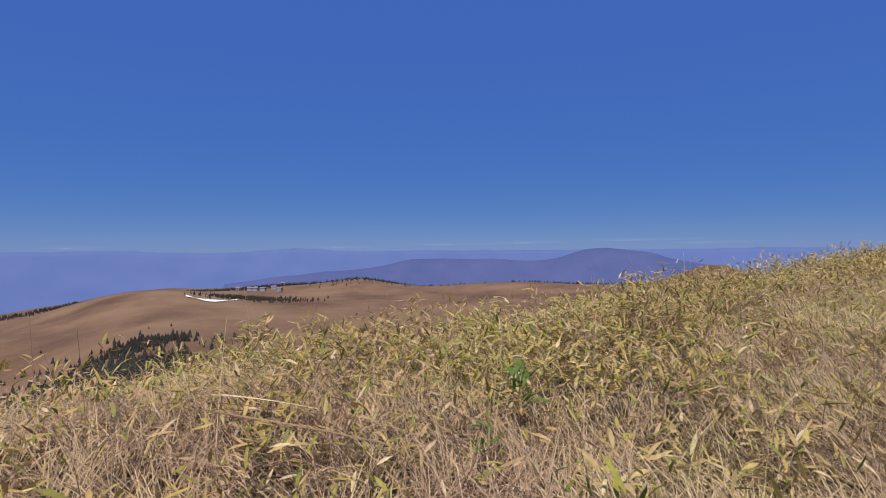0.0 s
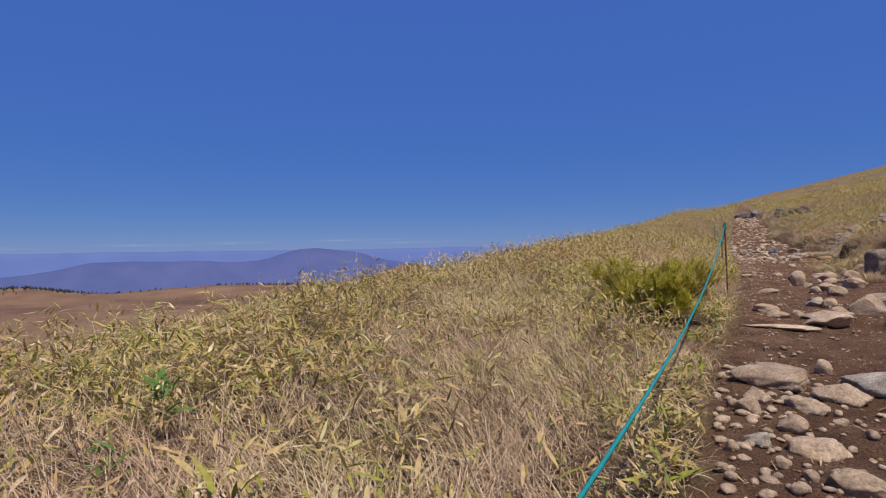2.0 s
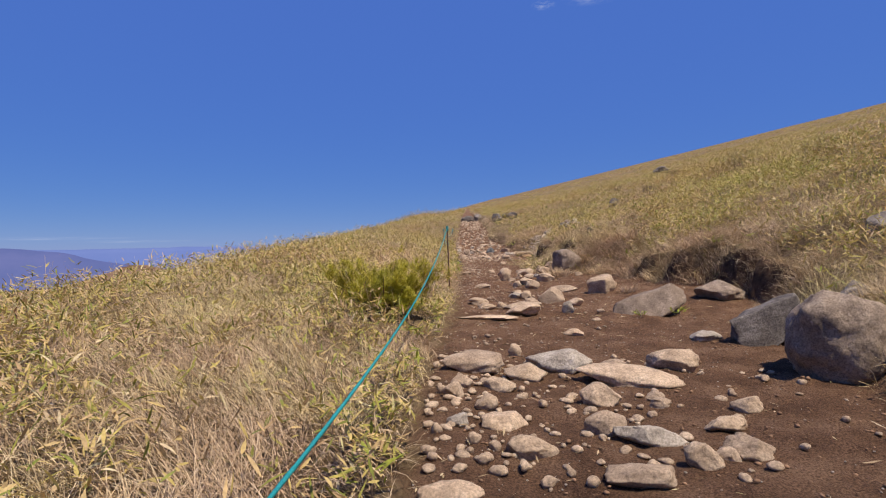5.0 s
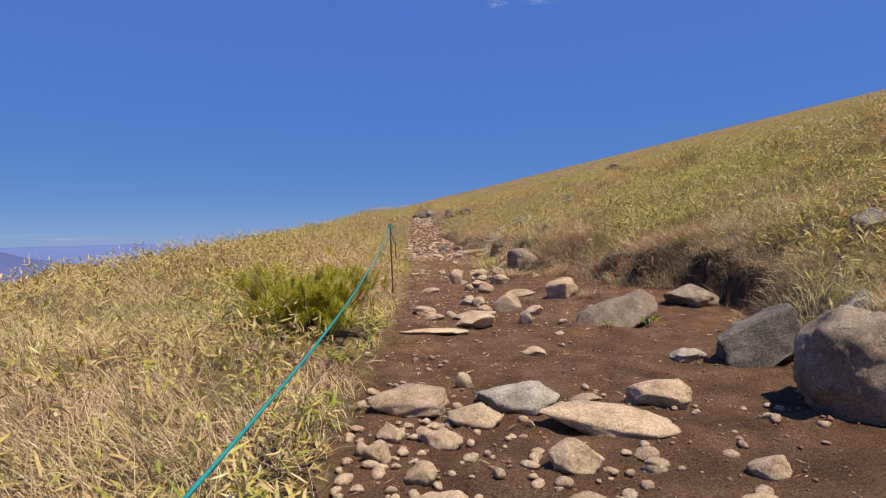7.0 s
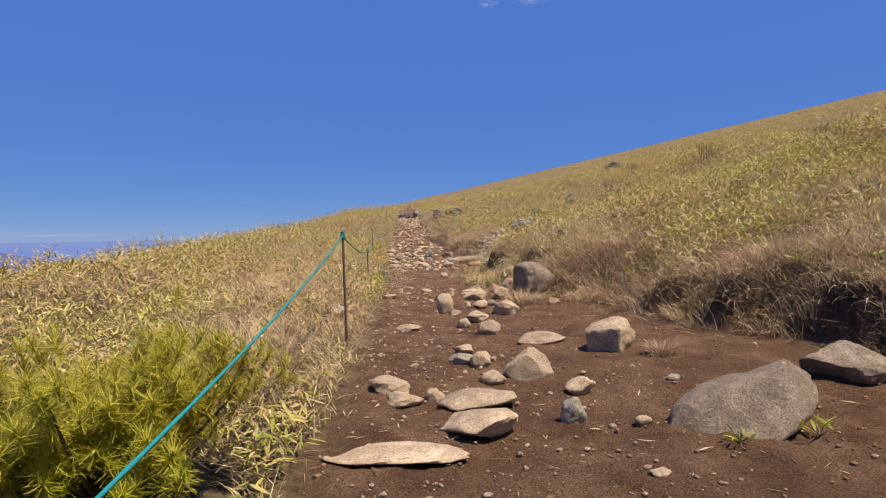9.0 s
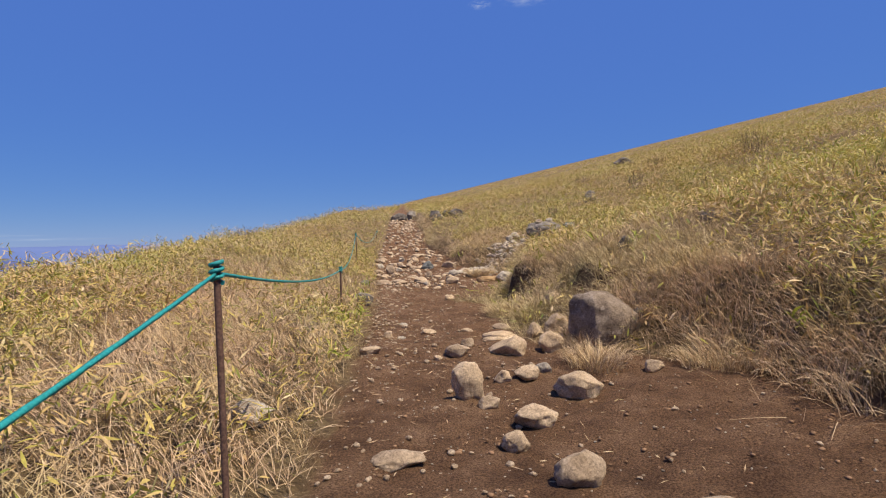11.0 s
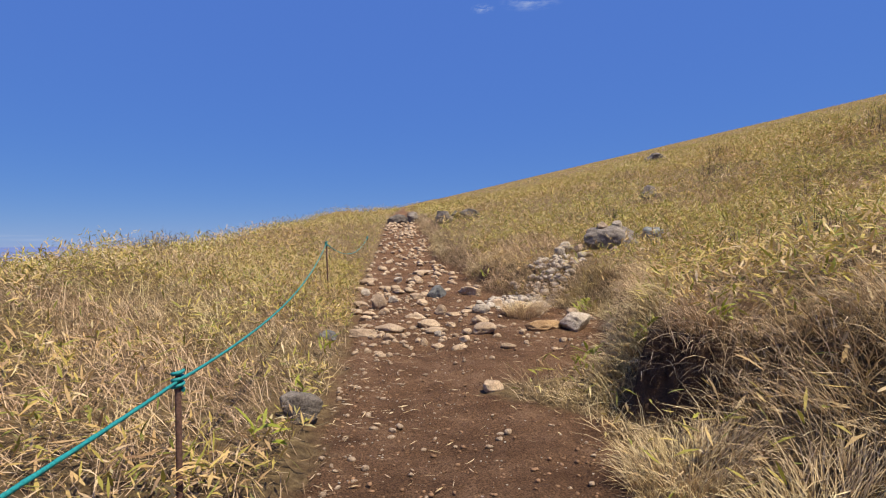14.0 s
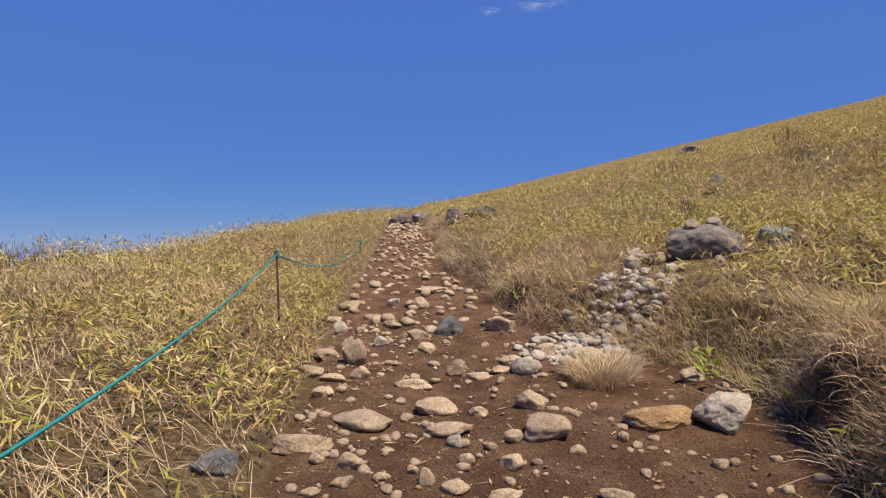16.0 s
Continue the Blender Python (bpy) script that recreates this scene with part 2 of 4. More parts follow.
# ---- materials of things ----
def make_stone(name, dark, mid, light, speck=0.5):
    m, nt, b = material(name, 0.9, 0.25)
    info = nt.nodes.new("ShaderNodeObjectInfo")
    base = ramp(nt, noise_tex(nt, 7, 8), [(0.3, dark), (0.52, mid), (0.72, light)])
    fine = ramp(nt, noise_tex(nt, 70, 5), [(0.33, (0.62, 0.61, 0.6)), (0.62, (1.2, 1.19, 1.18))])
    base = mix(nt, 1.0, base, fine, "MULTIPLY")
    tone = ramp(nt, info.outputs["Random"], [(0.0, (0.8, 0.78, 0.78)), (0.5, (1.0, 0.98, 0.95)), (1.0, (1.2, 1.17, 1.14))])
    base = mix(nt, 1.0, base, tone, "MULTIPLY")
    spots = ramp(nt, noise_tex(nt, 16, 3, 0.5), [(0.66, (0, 0, 0)), (0.7, (1, 1, 1))])
    k = nt.nodes.new("ShaderNodeMath")
    k.operation = "MULTIPLY"
    k.inputs[1].default_value = speck
    nt.links.new(spots, k.inputs[0])
    nt.links.new(mix(nt, k.outputs[0], base, tuple(min(1, 1.5 * c) for c in light)), b.inputs["Base Color"])
    bump(nt, b, noise_tex(nt, 26, 10, 0.75), 1.0, 0.02)
    return m


def make_leaf(name, stops, rough=0.65, spec=0.3, through=0.25):
    m, nt, b = material(name, rough, spec)
    geo = nt.nodes.new("ShaderNodeNewGeometry")
    col = ramp(nt, geo.outputs["Random Per Island"], stops)
    grain = ramp(nt, noise_tex(nt, 60, 3), [(0.3, (0.75, 0.75, 0.75)), (0.7, (1.15, 1.15, 1.15))])
    patch = ramp(nt, noise_tex(nt, 0.8, 4), [(0.32, (0.8, 0.74, 0.72)), (0.48, (1.0, 0.97, 0.96)), (0.66, (1.0, 1.06, 0.84))])
    broad = ramp(nt, noise_tex(nt, 0.16, 4), [(0.35, (1.0, 0.92, 0.88)), (0.5, (1.0, 1.0, 1.0)), (0.65, (0.94, 1.0, 0.84))])
    col = mix(nt, 1.0, mix(nt, 1.0, mix(nt, 1.0, col, grain, "MULTIPLY"), patch, "MULTIPLY"), broad, "MULTIPLY")
    nt.links.new(col, b.inputs["Base Color"])
    t = nt.nodes.new("ShaderNodeBsdfTranslucent")
    nt.links.new(col, t.inputs[0])
    sh = nt.nodes.new("ShaderNodeMixShader")
    sh.inputs[0].default_value = through
    nt.links.new(b.outputs[0], sh.inputs[1])
    nt.links.new(t.outputs[0], sh.inputs[2])
    nt.links.new(sh.outputs[0], nt.nodes["Material Output"].inputs[0])
    return m


def make_plain(name, color, rough=0.8, spec=0.3, vary=0.25, scale=20):
    m, nt, b = material(name, rough, spec)
    lo, hi = tuple(c * (1 - vary) for c in color), tuple(min(1, c * (1 + vary)) for c in color)
    nt.links.new(ramp(nt, noise_tex(nt, scale, 5), [(0.3, lo), (0.7, hi)]), b.inputs["Base Color"])
    return m


STONE_TAN = make_stone("tan_volcanic_stone", (0.31, 0.225, 0.152), (0.47, 0.353, 0.243), (0.6, 0.475, 0.345), 0.15)
STONE_GREY = make_stone("dark_grey_rock", (0.09, 0.076, 0.068), (0.17, 0.148, 0.13), (0.29, 0.255, 0.225), 0.3)
STONE_BROWN = make_stone("brown_grey_boulder", (0.16, 0.118, 0.088), (0.28, 0.215, 0.16), (0.4, 0.32, 0.245), 0.35)
STONE_PALE = make_stone("pale_grey_stone", (0.28, 0.24, 0.19), (0.41, 0.355, 0.29), (0.55, 0.485, 0.405), 0.1)
STONE_BLUE = make_stone("blue_grey_stone", (0.125, 0.135, 0.135), (0.195, 0.205, 0.205), (0.3, 0.305, 0.3), 0.1)
STONE_OCHRE = make_stone("ochre_stone", (0.3, 0.18, 0.09), (0.42, 0.27, 0.14), (0.5, 0.36, 0.22), 0.05)
SASA = make_leaf("bamboo_grass_leaf", [(0.0, (0.4, 0.27, 0.14)), (0.18, (0.62, 0.44, 0.22)), (0.36, (0.57, 0.43, 0.155)), (0.52, (0.46, 0.38, 0.1)), (0.68, (0.33, 0.31, 0.065)), (0.84, (0.2, 0.23, 0.045)), (0.9, (0.8, 0.65, 0.41)), (1.0, (0.32, 0.2, 0.11))])
STRAW = make_leaf("dry_grass_blade", [(0.0, (0.29, 0.2, 0.125)), (0.3, (0.48, 0.345, 0.21)), (0.65, (0.62, 0.465, 0.295)), (1.0, (0.78, 0.62, 0.43))], 0.7, 0.3, 0.22)
GREEN = make_leaf("green_herb_leaf", [(0.0, (0.06, 0.16, 0.03)), (1.0, (0.16, 0.27, 0.05))])
NEEDLE = make_leaf("pine_needle", [(0.0, (0.28, 0.27, 0.025)), (0.6, (0.5, 0.46, 0.045)), (1.0, (0.72, 0.62, 0.11))], 0.5, 0.4, 0.4)
ROOT = make_leaf("dry_root", [(0.0, (0.07, 0.05, 0.04)), (0.6, (0.16, 0.12, 0.09)), (1.0, (0.33, 0.28, 0.22))], 0.9, 0.1, 0.0)
BARK = make_plain("bark", (0.09, 0.06, 0.04), 0.95, 0.1, 0.4, 60)
ROPE = make_plain("teal_rope", (0.012, 0.22, 0.225), 0.6, 0.3, 0.3, 120)
RUST = make_plain("rusty_steel", (0.11, 0.06, 0.045), 0.8, 0.3, 0.5, 90)


# ---- builders ----
def part(name, bm, mat, parent=None, label=""):
    me = bpy.data.meshes.new(name)
    bm.to_mesh(me)
    bm.free()
    me.materials.append(mat)
    ob = new(name, me)
    ob.parent = parent
    if label:
        tagged(ob, label)
    return ob


def stuff(name, verts, tris, mat, label, category):
    me = bpy.data.meshes.new(name)
    fill(me, verts, tris, 3)
    me.materials.append(mat)
    return tagged(new(name, me), label, category, kind="stuff")


def gz(x, y):
    return float(ground_z(x, y))


def rock_mesh(name, size, seed, mat, cuts=7, rough=0.10, detail=4, faces=(), soft=0.11):
    """A worn rock: a ball flattened by planes with rounded edges; faces are planes of its own (normal, distance)."""
    rng = random.Random(seed)
    bm = bmesh.new()
    bmesh.ops.create_icosphere(bm, subdivisions=detail, radius=1.0)
    planes = [(Vector(n).normalized(), c) for n, c in faces]
    for _ in range(cuts):
        n = Vector((rng.uniform(-1, 1), rng.uniform(-1, 1), rng.uniform(-0.6, 1))).normalized()
        planes.append((n, rng.uniform(0.55, 0.88)))
    off = Vector((rng.uniform(0, 50), rng.uniform(0, 50), rng.uniform(0, 50)))
    for v in bm.verts:
        p = v.co.copy()
        for n, c in planes:
            over = p.dot(n) - c
            if over > soft:
                p -= n * over * 0.97
            elif over > -soft:
                p -= n * (over + soft) ** 2 / (4 * soft) * 0.97
        p *= 1 + rough * 1.7 * noise.noise(p * 1.3 + off) + rough * 0.9 * noise.noise(p * 3.1 + off) + rough * 0.5 * noise.noise(p * 8 + off) + rough * 0.25 * noise.noise(p * 19 + off)
        v.co = p
    lo = [min(v.co[i] for v in bm.verts) for i in range(3)]
    hi = [max(v.co[i] for v in bm.verts) for i in range(3)]
    for v in bm.verts:
        q = [(v.co[i] - (lo[i] + hi[i]) / 2) / (hi[i] - lo[i]) * size[i] for i in range(3)]
        v.co = Vector((q[0], q[1], q[2] + size[2] * 0.5))
    for f in bm.faces:
        f.smooth = True
    me = bpy.data.meshes.new(name)
    bm.to_mesh(me)
    bm.free()
    me.materials.append(mat)
    return me


def rock(name, x, y, w, d, h, mat, seed, label, category, group="", turn=0.0, tilt=(0, 0), sink=0.18, cuts=7, rough=0.1, detail=4, faces=(), soft=0.11):
    me = rock_mesh(name, (w, d, h / (1 - sink)), seed, mat, cuts, rough, detail, faces, soft)
    ob = new(name, me)
    low = min(gz(x + a * w * 0.35, y + b * d * 0.35) for a in (-1, 0, 1) for b in (-1, 0, 1))
    high = gz(x, y)
    ob.matrix_world = pose(x, y, 0.5 * (low + high) - h * sink, tilt[0], tilt[1], turn)
    return tagged(ob, label, category, group)


def blades(roots, length, width, azimuth, tilt, droop, segs=3, shape="leaf", rng=None):
    """Bent blades as arrays: tilt from upright and droop in radians. Gives vertices and triangles."""
    n = len(roots)
    s = np.linspace(0, 1, segs + 1)
    prof = {"leaf": np.interp(s, [0, 0.12, 0.4, 0.75, 1], [0.25, 0.7, 1.0, 0.62, 0.0]), "grass": np.interp(s, [0, 0.5, 1], [1.0, 0.8, 0.0]), "hair": np.interp(s, [0, 1], [1.0, 0.3])}[shape]
    pos, a = roots.astype(float).copy(), tilt.copy()
    twist = rng.uniform(-0.7, 0.7, n)
    h = np.stack([np.cos(azimuth), np.sin(azimuth), 0 * azimuth], 1)
    side0 = np.stack([-np.sin(azimuth), np.cos(azimuth), 0 * azimuth], 1)
    rows = []
    for k in range(segs + 1):
        dirn = h * np.sin(a)[:, None] + np.array([0, 0, 1.0]) * np.cos(a)[:, None]
        up = np.cross(dirn, side0)
        side = side0 * np.cos(twist)[:, None] + up * np.sin(twist)[:, None]
        half = side * (width * prof[k] * 0.5)[:, None]
        if k == segs and prof[k] == 0:
            rows.append(pos.copy()[:, None])
        else:
            rows.append(np.stack([pos - half, pos + half], 1))
        pos = pos + dirn * (length / segs)[:, None]
        a = a + droop / segs
    verts = np.concatenate(rows, 1)
    per = verts.shape[1]
    tri = []
    for k in range(segs):
        i = 2 * k
        if k == segs - 1 and per % 2:
            tri.append((i, i + 1, i + 2))
        else:
            tri += [(i, i + 1, i + 3), (i, i + 3, i + 2)]
    tris = (np.array(tri)[None] + (np.arange(n) * per)[:, None, None]).reshape(-1, 3)
    return verts.reshape(-1, 3), tris


def joined(pieces):
    vs, ts, base = [], [], 0
    for v, t in pieces:
        vs.append(v)
        ts.append(t + base)
        base += len(v)
    return np.concatenate(vs), np.concatenate(ts)


def tube(points, radius, sides=8, twist=0.0):
    bm = bmesh.new()
    rings = []
    pts = [Vector(p) for p in points]
    for i, p in enumerate(pts):
        d = (pts[min(i + 1, len(pts) - 1)] - pts[max(i - 1, 0)]).normalized()
        a = d.cross(Vector((0, 0, 1)) if abs(d.z) < 0.9 else Vector((1, 0, 0))).normalized()
        b = d.cross(a)
        r = radius[i] if isinstance(radius, (list, tuple)) else radius
        rings.append([bm.verts.new(p + (a * math.cos(2 * math.pi * k / sides + twist * i) + b * math.sin(2 * math.pi * k / sides + twist * i)) * r * (1 + (0.16 if twist and k % 2 else 0))) for k in range(sides)])
    for i in range(len(rings) - 1):
        for k in range(sides):
            bm.faces.new((rings[i][k], rings[i][(k + 1) % sides], rings[i + 1][(k + 1) % sides], rings[i + 1][k])).smooth = True
    for ring in (rings[0][::-1], rings[-1]):
        bm.faces.new(ring)
    return bm


RNG = np.random.default_rng(11)


def scatter(n, x0, x1, y0, y1):
    return RNG.uniform(x0, x1, n), RNG.uniform(y0, y1, n)


DRY = ((-0.85, 4.9, 0.95, 1.5), (-1.3, 2.6, 0.9, 0.7), (-0.35, 3.4, 0.5, 1.0), (-2.2, 7.2, 1.1, 1.4), (-1.3, 13.2, 1.0, 1.6), (-1.0, 19.8, 0.6, 1.2), (2.7, 15.6, 1.5, 2.2), (5.0, 11.2, 2.4, 1.3), (4.6, 6.2, 1.0, 1.6), (2.0, 25.5, 1.2, 2.0), (3.2, 21.5, 0.8, 1.0), (-0.1, 11.2, 0.35, 1.6), (-0.7, 10.3, 0.8, 1.2), (-1.7, 15.6, 0.9, 1.0), (-0.95, 17.7, 0.5, 1.0), (-2.6, 19.8, 1.0, 1.5), (-2.4, 1.2, 0.8, 0.5), (0.0, 6.2, 0.35, 0.9), (2.0, 16.6, 0.8, 1.4), (3.0, 14.4, 1.0, 0.9), (4.3, 8.2, 0.6, 0.9))


def dryness(x, y):
    """1 where straw grass crowds out the bamboo grass."""
    d = step(waves(x, y, 4.5, 31, 3), 0.12, 0.42) * 0.75
    for cx, cy, rx, ry in DRY:
        d = np.maximum(d, 1 - step(np.hypot((x - cx) / rx, (y - cy) / ry), 0.6, 1.15))
    return np.where((x > soil_right(y) - 0.1) & (x < trail_right(y) + 0.35), 1.0, d)


def verge(x, y):
    """Metres off the bare soil; negative on it."""
    return np.maximum(trail_left(y) - x, x - soil_right(y))


def free(x, y):
    """Where no rock lies."""
    ok = np.ones(len(x), bool)
    for cx, cy, w in LYING:
        if w > 0.28:
            ok &= np.hypot(x - cx, y - cy) > 0.46 * w
    ok &= np.hypot(x + 0.5, (y - 7.6) / 1.0) > 0.55
    return ok & (np.hypot((x - 2.95) / 0.9, (y - 24.2) / 0.55) > 0.8 + 0.4 * RNG.random(len(x)))


def face(x, y):
    """On the bare face of the cut bank."""
    u = x - trail_right(y)
    return (u > -0.08) & (u < bank_width(y) * 0.8) & (cut(y) > 0.35)


def bamboo(x, y, size=1.0, segs=3):
    """Fans of lance-shaped leaves."""
    keep = free(x, y) & ~face(x, y) & (verge(x, y) > -0.02 + 0.1 * RNG.random(len(x))) & (RNG.random(len(x)) > 0.9 * dryness(x, y))
    x, y = x[keep], y[keep]
    n = len(x)
    tall = (0.10 + 0.2 * RNG.random(n)) * np.interp(verge(x, y), [0, 0.5], [0.55, 1.0]) * (0.75 + 0.5 * step(waves(x, y, 1.3, 33, 2), -0.5, 0.6)) * (0.6 + 0.7 * step(waves(x, y, 0.42, 37, 2), -0.4, 0.5)) * (0.8 + 0.2 * size)
    roots = np.stack([x, y, ground_z(x, y) + tall], 1)
    return blades(roots, RNG.uniform(0.05, 0.125, n) * size, RNG.uniform(0.009, 0.02, n) * size, RNG.uniform(0, 2 * np.pi, n), RNG.uniform(0.5, 1.9, n), RNG.uniform(-0.3, 0.8, n), segs, "leaf", RNG)


def straw(x, y, size=1.0, segs=3):
    keep = free(x, y) & ~face(x, y) & (verge(x, y) > -0.06 + 0.12 * RNG.random(len(x))) & (RNG.random(len(x)) < 0.5 + 0.5 * dryness(x, y))
    x, y = x[keep], y[keep]
    n = len(x)
    roots = np.stack([x, y, ground_z(x, y) - 0.01], 1)
    az = 3.6 + 2.4 * waves(x, y, 0.9, 35, 2) + RNG.normal(0, 1.1, n)
    thin = np.interp(verge(x, y), [0, 0.6], [0.6, 1.0])
    return blades(roots, RNG.uniform(0.16, 0.44, n) * size * thin, RNG.uniform(0.003, 0.006, n) * size, az, RNG.uniform(0.4, 1.4, n), RNG.uniform(0.2, 1.4, n), segs, "grass", RNG)


# ---- stones on the trail: x, y, width, depth, height ----
NEAR = [(0.55, 6.04, 0.51, 0.38, 0.13), (0.9, 6.52, 0.12, 0.09, 0.1), (1.26, 6.12, 0.52, 0.39, 0.16), (0.96, 5.85, 0.33, 0.25, 0.11), (0.76, 5.48, 0.24, 0.18, 0.08), (0.48, 5.52, 0.16, 0.12, 0.08),
        (0.71, 5.97, 0.15, 0.11, 0.09), (0.44, 5.22, 0.15, 0.11, 0.09), (0.68, 5.03, 0.15, 0.11, 0.08), (0.79, 4.76, 0.28, 0.21, 0.08), (0.71, 4.68, 0.1, 0.07, 0.07), (0.52, 4.68, 0.13, 0.1, 0.07),
        (0.93, 4.31, 0.27, 0.2, 0.1), (0.56, 3.74, 0.28, 0.16, 0.08), (1.0, 3.99, 0.08, 0.06, 0.05), (1.43, 5.17, 0.26, 0.19, 0.13)]
NEAR_RIGHT = [(1.72, 5.76, 0.76, 0.42, 0.11), (1.69, 6.13, 0.21, 0.15, 0.06), (2.17, 6.14, 0.39, 0.29, 0.15), (1.37, 4.69, 0.23, 0.17, 0.12), (1.59, 4.58, 0.39, 0.18, 0.09), (1.81, 5.32, 0.13, 0.1, 0.06),
              (1.81, 5.17, 0.14, 0.11, 0.05), (1.42, 4.03, 0.31, 0.22, 0.09), (1.76, 4.22, 0.19, 0.14, 0.11), (1.9, 4.28, 0.13, 0.1, 0.06), (2.07, 4.75, 0.27, 0.15, 0.08), (2.33, 5.11, 0.2, 0.15, 0.09),
              (2.03, 4.36, 0.25, 0.19, 0.1), (2.82, 7.32, 0.3, 0.22, 0.09), (1.56, 7.6, 0.23, 0.11, 0.07), (0.63, 4.38, 0.07, 0.06, 0.05), (0.74, 4.3, 0.07, 0.05, 0.05), (0.41, 4.52, 0.07, 0.05, 0.05)]
MIDDLE = [(2.42, 10.79, 0.46, 0.35, 0.27), (1.84, 11.31, 0.48, 0.26, 0.1), (1.53, 10.15, 0.39, 0.29, 0.21), (1.83, 9.57, 0.22, 0.16, 0.11), (1.65, 9.04, 0.16, 0.12, 0.15), (2.07, 8.96, 0.1, 0.08, 0.05),
          (1.9, 8.22, 0.11, 0.08, 0.04), (1.08, 8.85, 0.46, 0.42, 0.13), (1.06, 9.4, 0.5, 0.5, 0.1), (0.44, 9.65, 0.3, 0.23, 0.1), (0.57, 9.44, 0.28, 0.21, 0.09), (1.22, 9.95, 0.22, 0.16, 0.09),
          (1.16, 10.39, 0.17, 0.13, 0.12), (0.98, 10.49, 0.22, 0.17, 0.09), (1.02, 10.88, 0.2, 0.15, 0.08), (1.34, 11.74, 0.26, 0.19, 0.15)]
MIDDLE_FAR = [(0.87, 13.08, 0.22, 0.18, 0.25), (1.26, 12.55, 0.27, 0.21, 0.12), (1.08, 12.17, 0.16, 0.12, 0.1), (1.68, 13.17, 0.36, 0.28, 0.16), (1.15, 13.44, 0.13, 0.1, 0.09), (1.36, 13.55, 0.2, 0.15, 0.1), (1.52, 13.72, 0.13, 0.1, 0.08), (0.99, 12.84, 0.15, 0.12, 0.08), (1.77, 14.64, 0.25, 0.19, 0.17), (3.76, 12.31, 0.23, 0.18, 0.14),
              (0.78, 9.49, 0.13, 0.1, 0.09), (2.4, 13.6, 0.16, 0.12, 0.09), (0.57, 8.5, 0.8, 0.45, 0.05), (0.43, 11.99, 0.29, 0.16, 0.07), (0.59, 10.36, 0.08, 0.06, 0.04), (2.59, 9.81, 0.11, 0.08, 0.04)]
BEND = [(1.32, 15.22, 0.39, 0.28, 0.09), (1.32, 14.54, 0.36, 0.27, 0.17), (1.69, 15.19, 0.19, 0.14, 0.16), (0.94, 14.8, 0.13, 0.1, 0.08), (0.82, 14.48, 0.24, 0.18, 0.1), (0.08, 15.28, 0.1, 0.08, 0.07),
        (0.41, 14.53, 0.05, 0.04, 0.04), (0.64, 14.34, 0.08, 0.06, 0.04), (0.19, 16.21, 0.12, 0.09, 0.05), (1.41, 15.94, 0.22, 0.1, 0.07), (0.97, 15.63, 0.14, 0.06, 0.04), (0.53, 15.62, 0.18, 0.08, 0.05),
        (2.1, 16.15, 0.2, 0.15, 0.14), (1.93, 15.21, 0.25, 0.19, 0.18), (-0.01, 14.44, 0.21, 0.1, 0.06), (0.83, 18.73, 0.16, 0.12, 0.08), (0.18, 14.93, 0.07, 0.05, 0.03), (0.23, 15.35, 0.09, 0.07, 0.03)]
UPPER = [(-0.49, 20.79, 0.34, 0.19, 0.09), (-0.24, 21.26, 0.41, 0.31, 0.09), (0.25, 21.5, 0.29, 0.21, 0.09), (0.34, 21.06, 0.29, 0.15, 0.07), (0.94, 21.0, 0.3, 0.23, 0.12), (0.91, 21.51, 0.22, 0.17, 0.12),
         (0.72, 20.9, 0.11, 0.08, 0.06), (0.67, 20.61, 0.13, 0.1, 0.07), (0.38, 20.88, 0.11, 0.09, 0.06), (0.44, 20.66, 0.09, 0.06, 0.06), (-0.17, 20.53, 0.13, 0.09, 0.08), (-0.82, 22.37, 0.23, 0.17, 0.09),
         (-0.6, 22.15, 0.21, 0.13, 0.06), (-0.58, 21.73, 0.16, 0.12, 0.06), (-0.51, 22.68, 0.22, 0.16, 0.2), (-0.39, 22.23, 0.16, 0.12, 0.09), (-0.81, 22.9, 0.23, 0.18, 0.09), (-0.35, 23.46, 0.16, 0.12, 0.1)]
UPPER_FAR = [(-0.34, 24.37, 0.25, 0.18, 0.07), (0.01, 23.74, 0.24, 0.18, 0.11), (0.12, 23.22, 0.18, 0.13, 0.09), (0.41, 22.39, 0.18, 0.13, 0.13), (0.59, 22.32, 0.2, 0.15, 0.06), (0.91, 22.79, 0.22, 0.16, 0.07),
             (0.79, 22.44, 0.18, 0.13, 0.05), (0.94, 24.13, 0.37, 0.28, 0.14), (1.0, 22.36, 0.26, 0.19, 0.12), (0.07, 22.04, 0.3, 0.13, 0.07), (0.54, 21.34, 0.13, 0.1, 0.06), (0.15, 20.52, 0.06, 0.05, 0.04),
             (0.23, 20.4, 0.08, 0.06, 0.08), (0.37, 20.38, 0.14, 0.1, 0.06), (-0.18, 20.33, 0.12, 0.09, 0.05), (-0.32, 20.25, 0.1, 0.07, 0.03), (-0.36, 20.58, 0.09, 0.07, 0.05), (-0.45, 25.74, 0.18, 0.13, 0.11)]
TOP = [(-0.06, 25.59, 0.25, 0.19, 0.15), (0.1, 26.81, 0.58, 0.44, 0.09), (-1.02, 25.43, 0.31, 0.23, 0.11), (1.27, 23.06, 0.21, 0.16, 0.1), (1.84, 22.61, 0.15, 0.11, 0.07), (0.62, 20.27, 0.16, 0.07, 0.05),
       (1.12, 20.22, 0.16, 0.07, 0.05), (-1.07, 24.55, 0.21, 0.15, 0.08), (-0.88, 23.98, 0.16, 0.12, 0.12), (1.62, 22.91, 0.26, 0.19, 0.08), (1.82, 22.74, 0.23, 0.17, 0.1), (2.51, 22.71, 0.15, 0.11, 0.08), (2.24, 22.06, 0.2, 0.15, 0.1)]
LYING = []
seed = 100
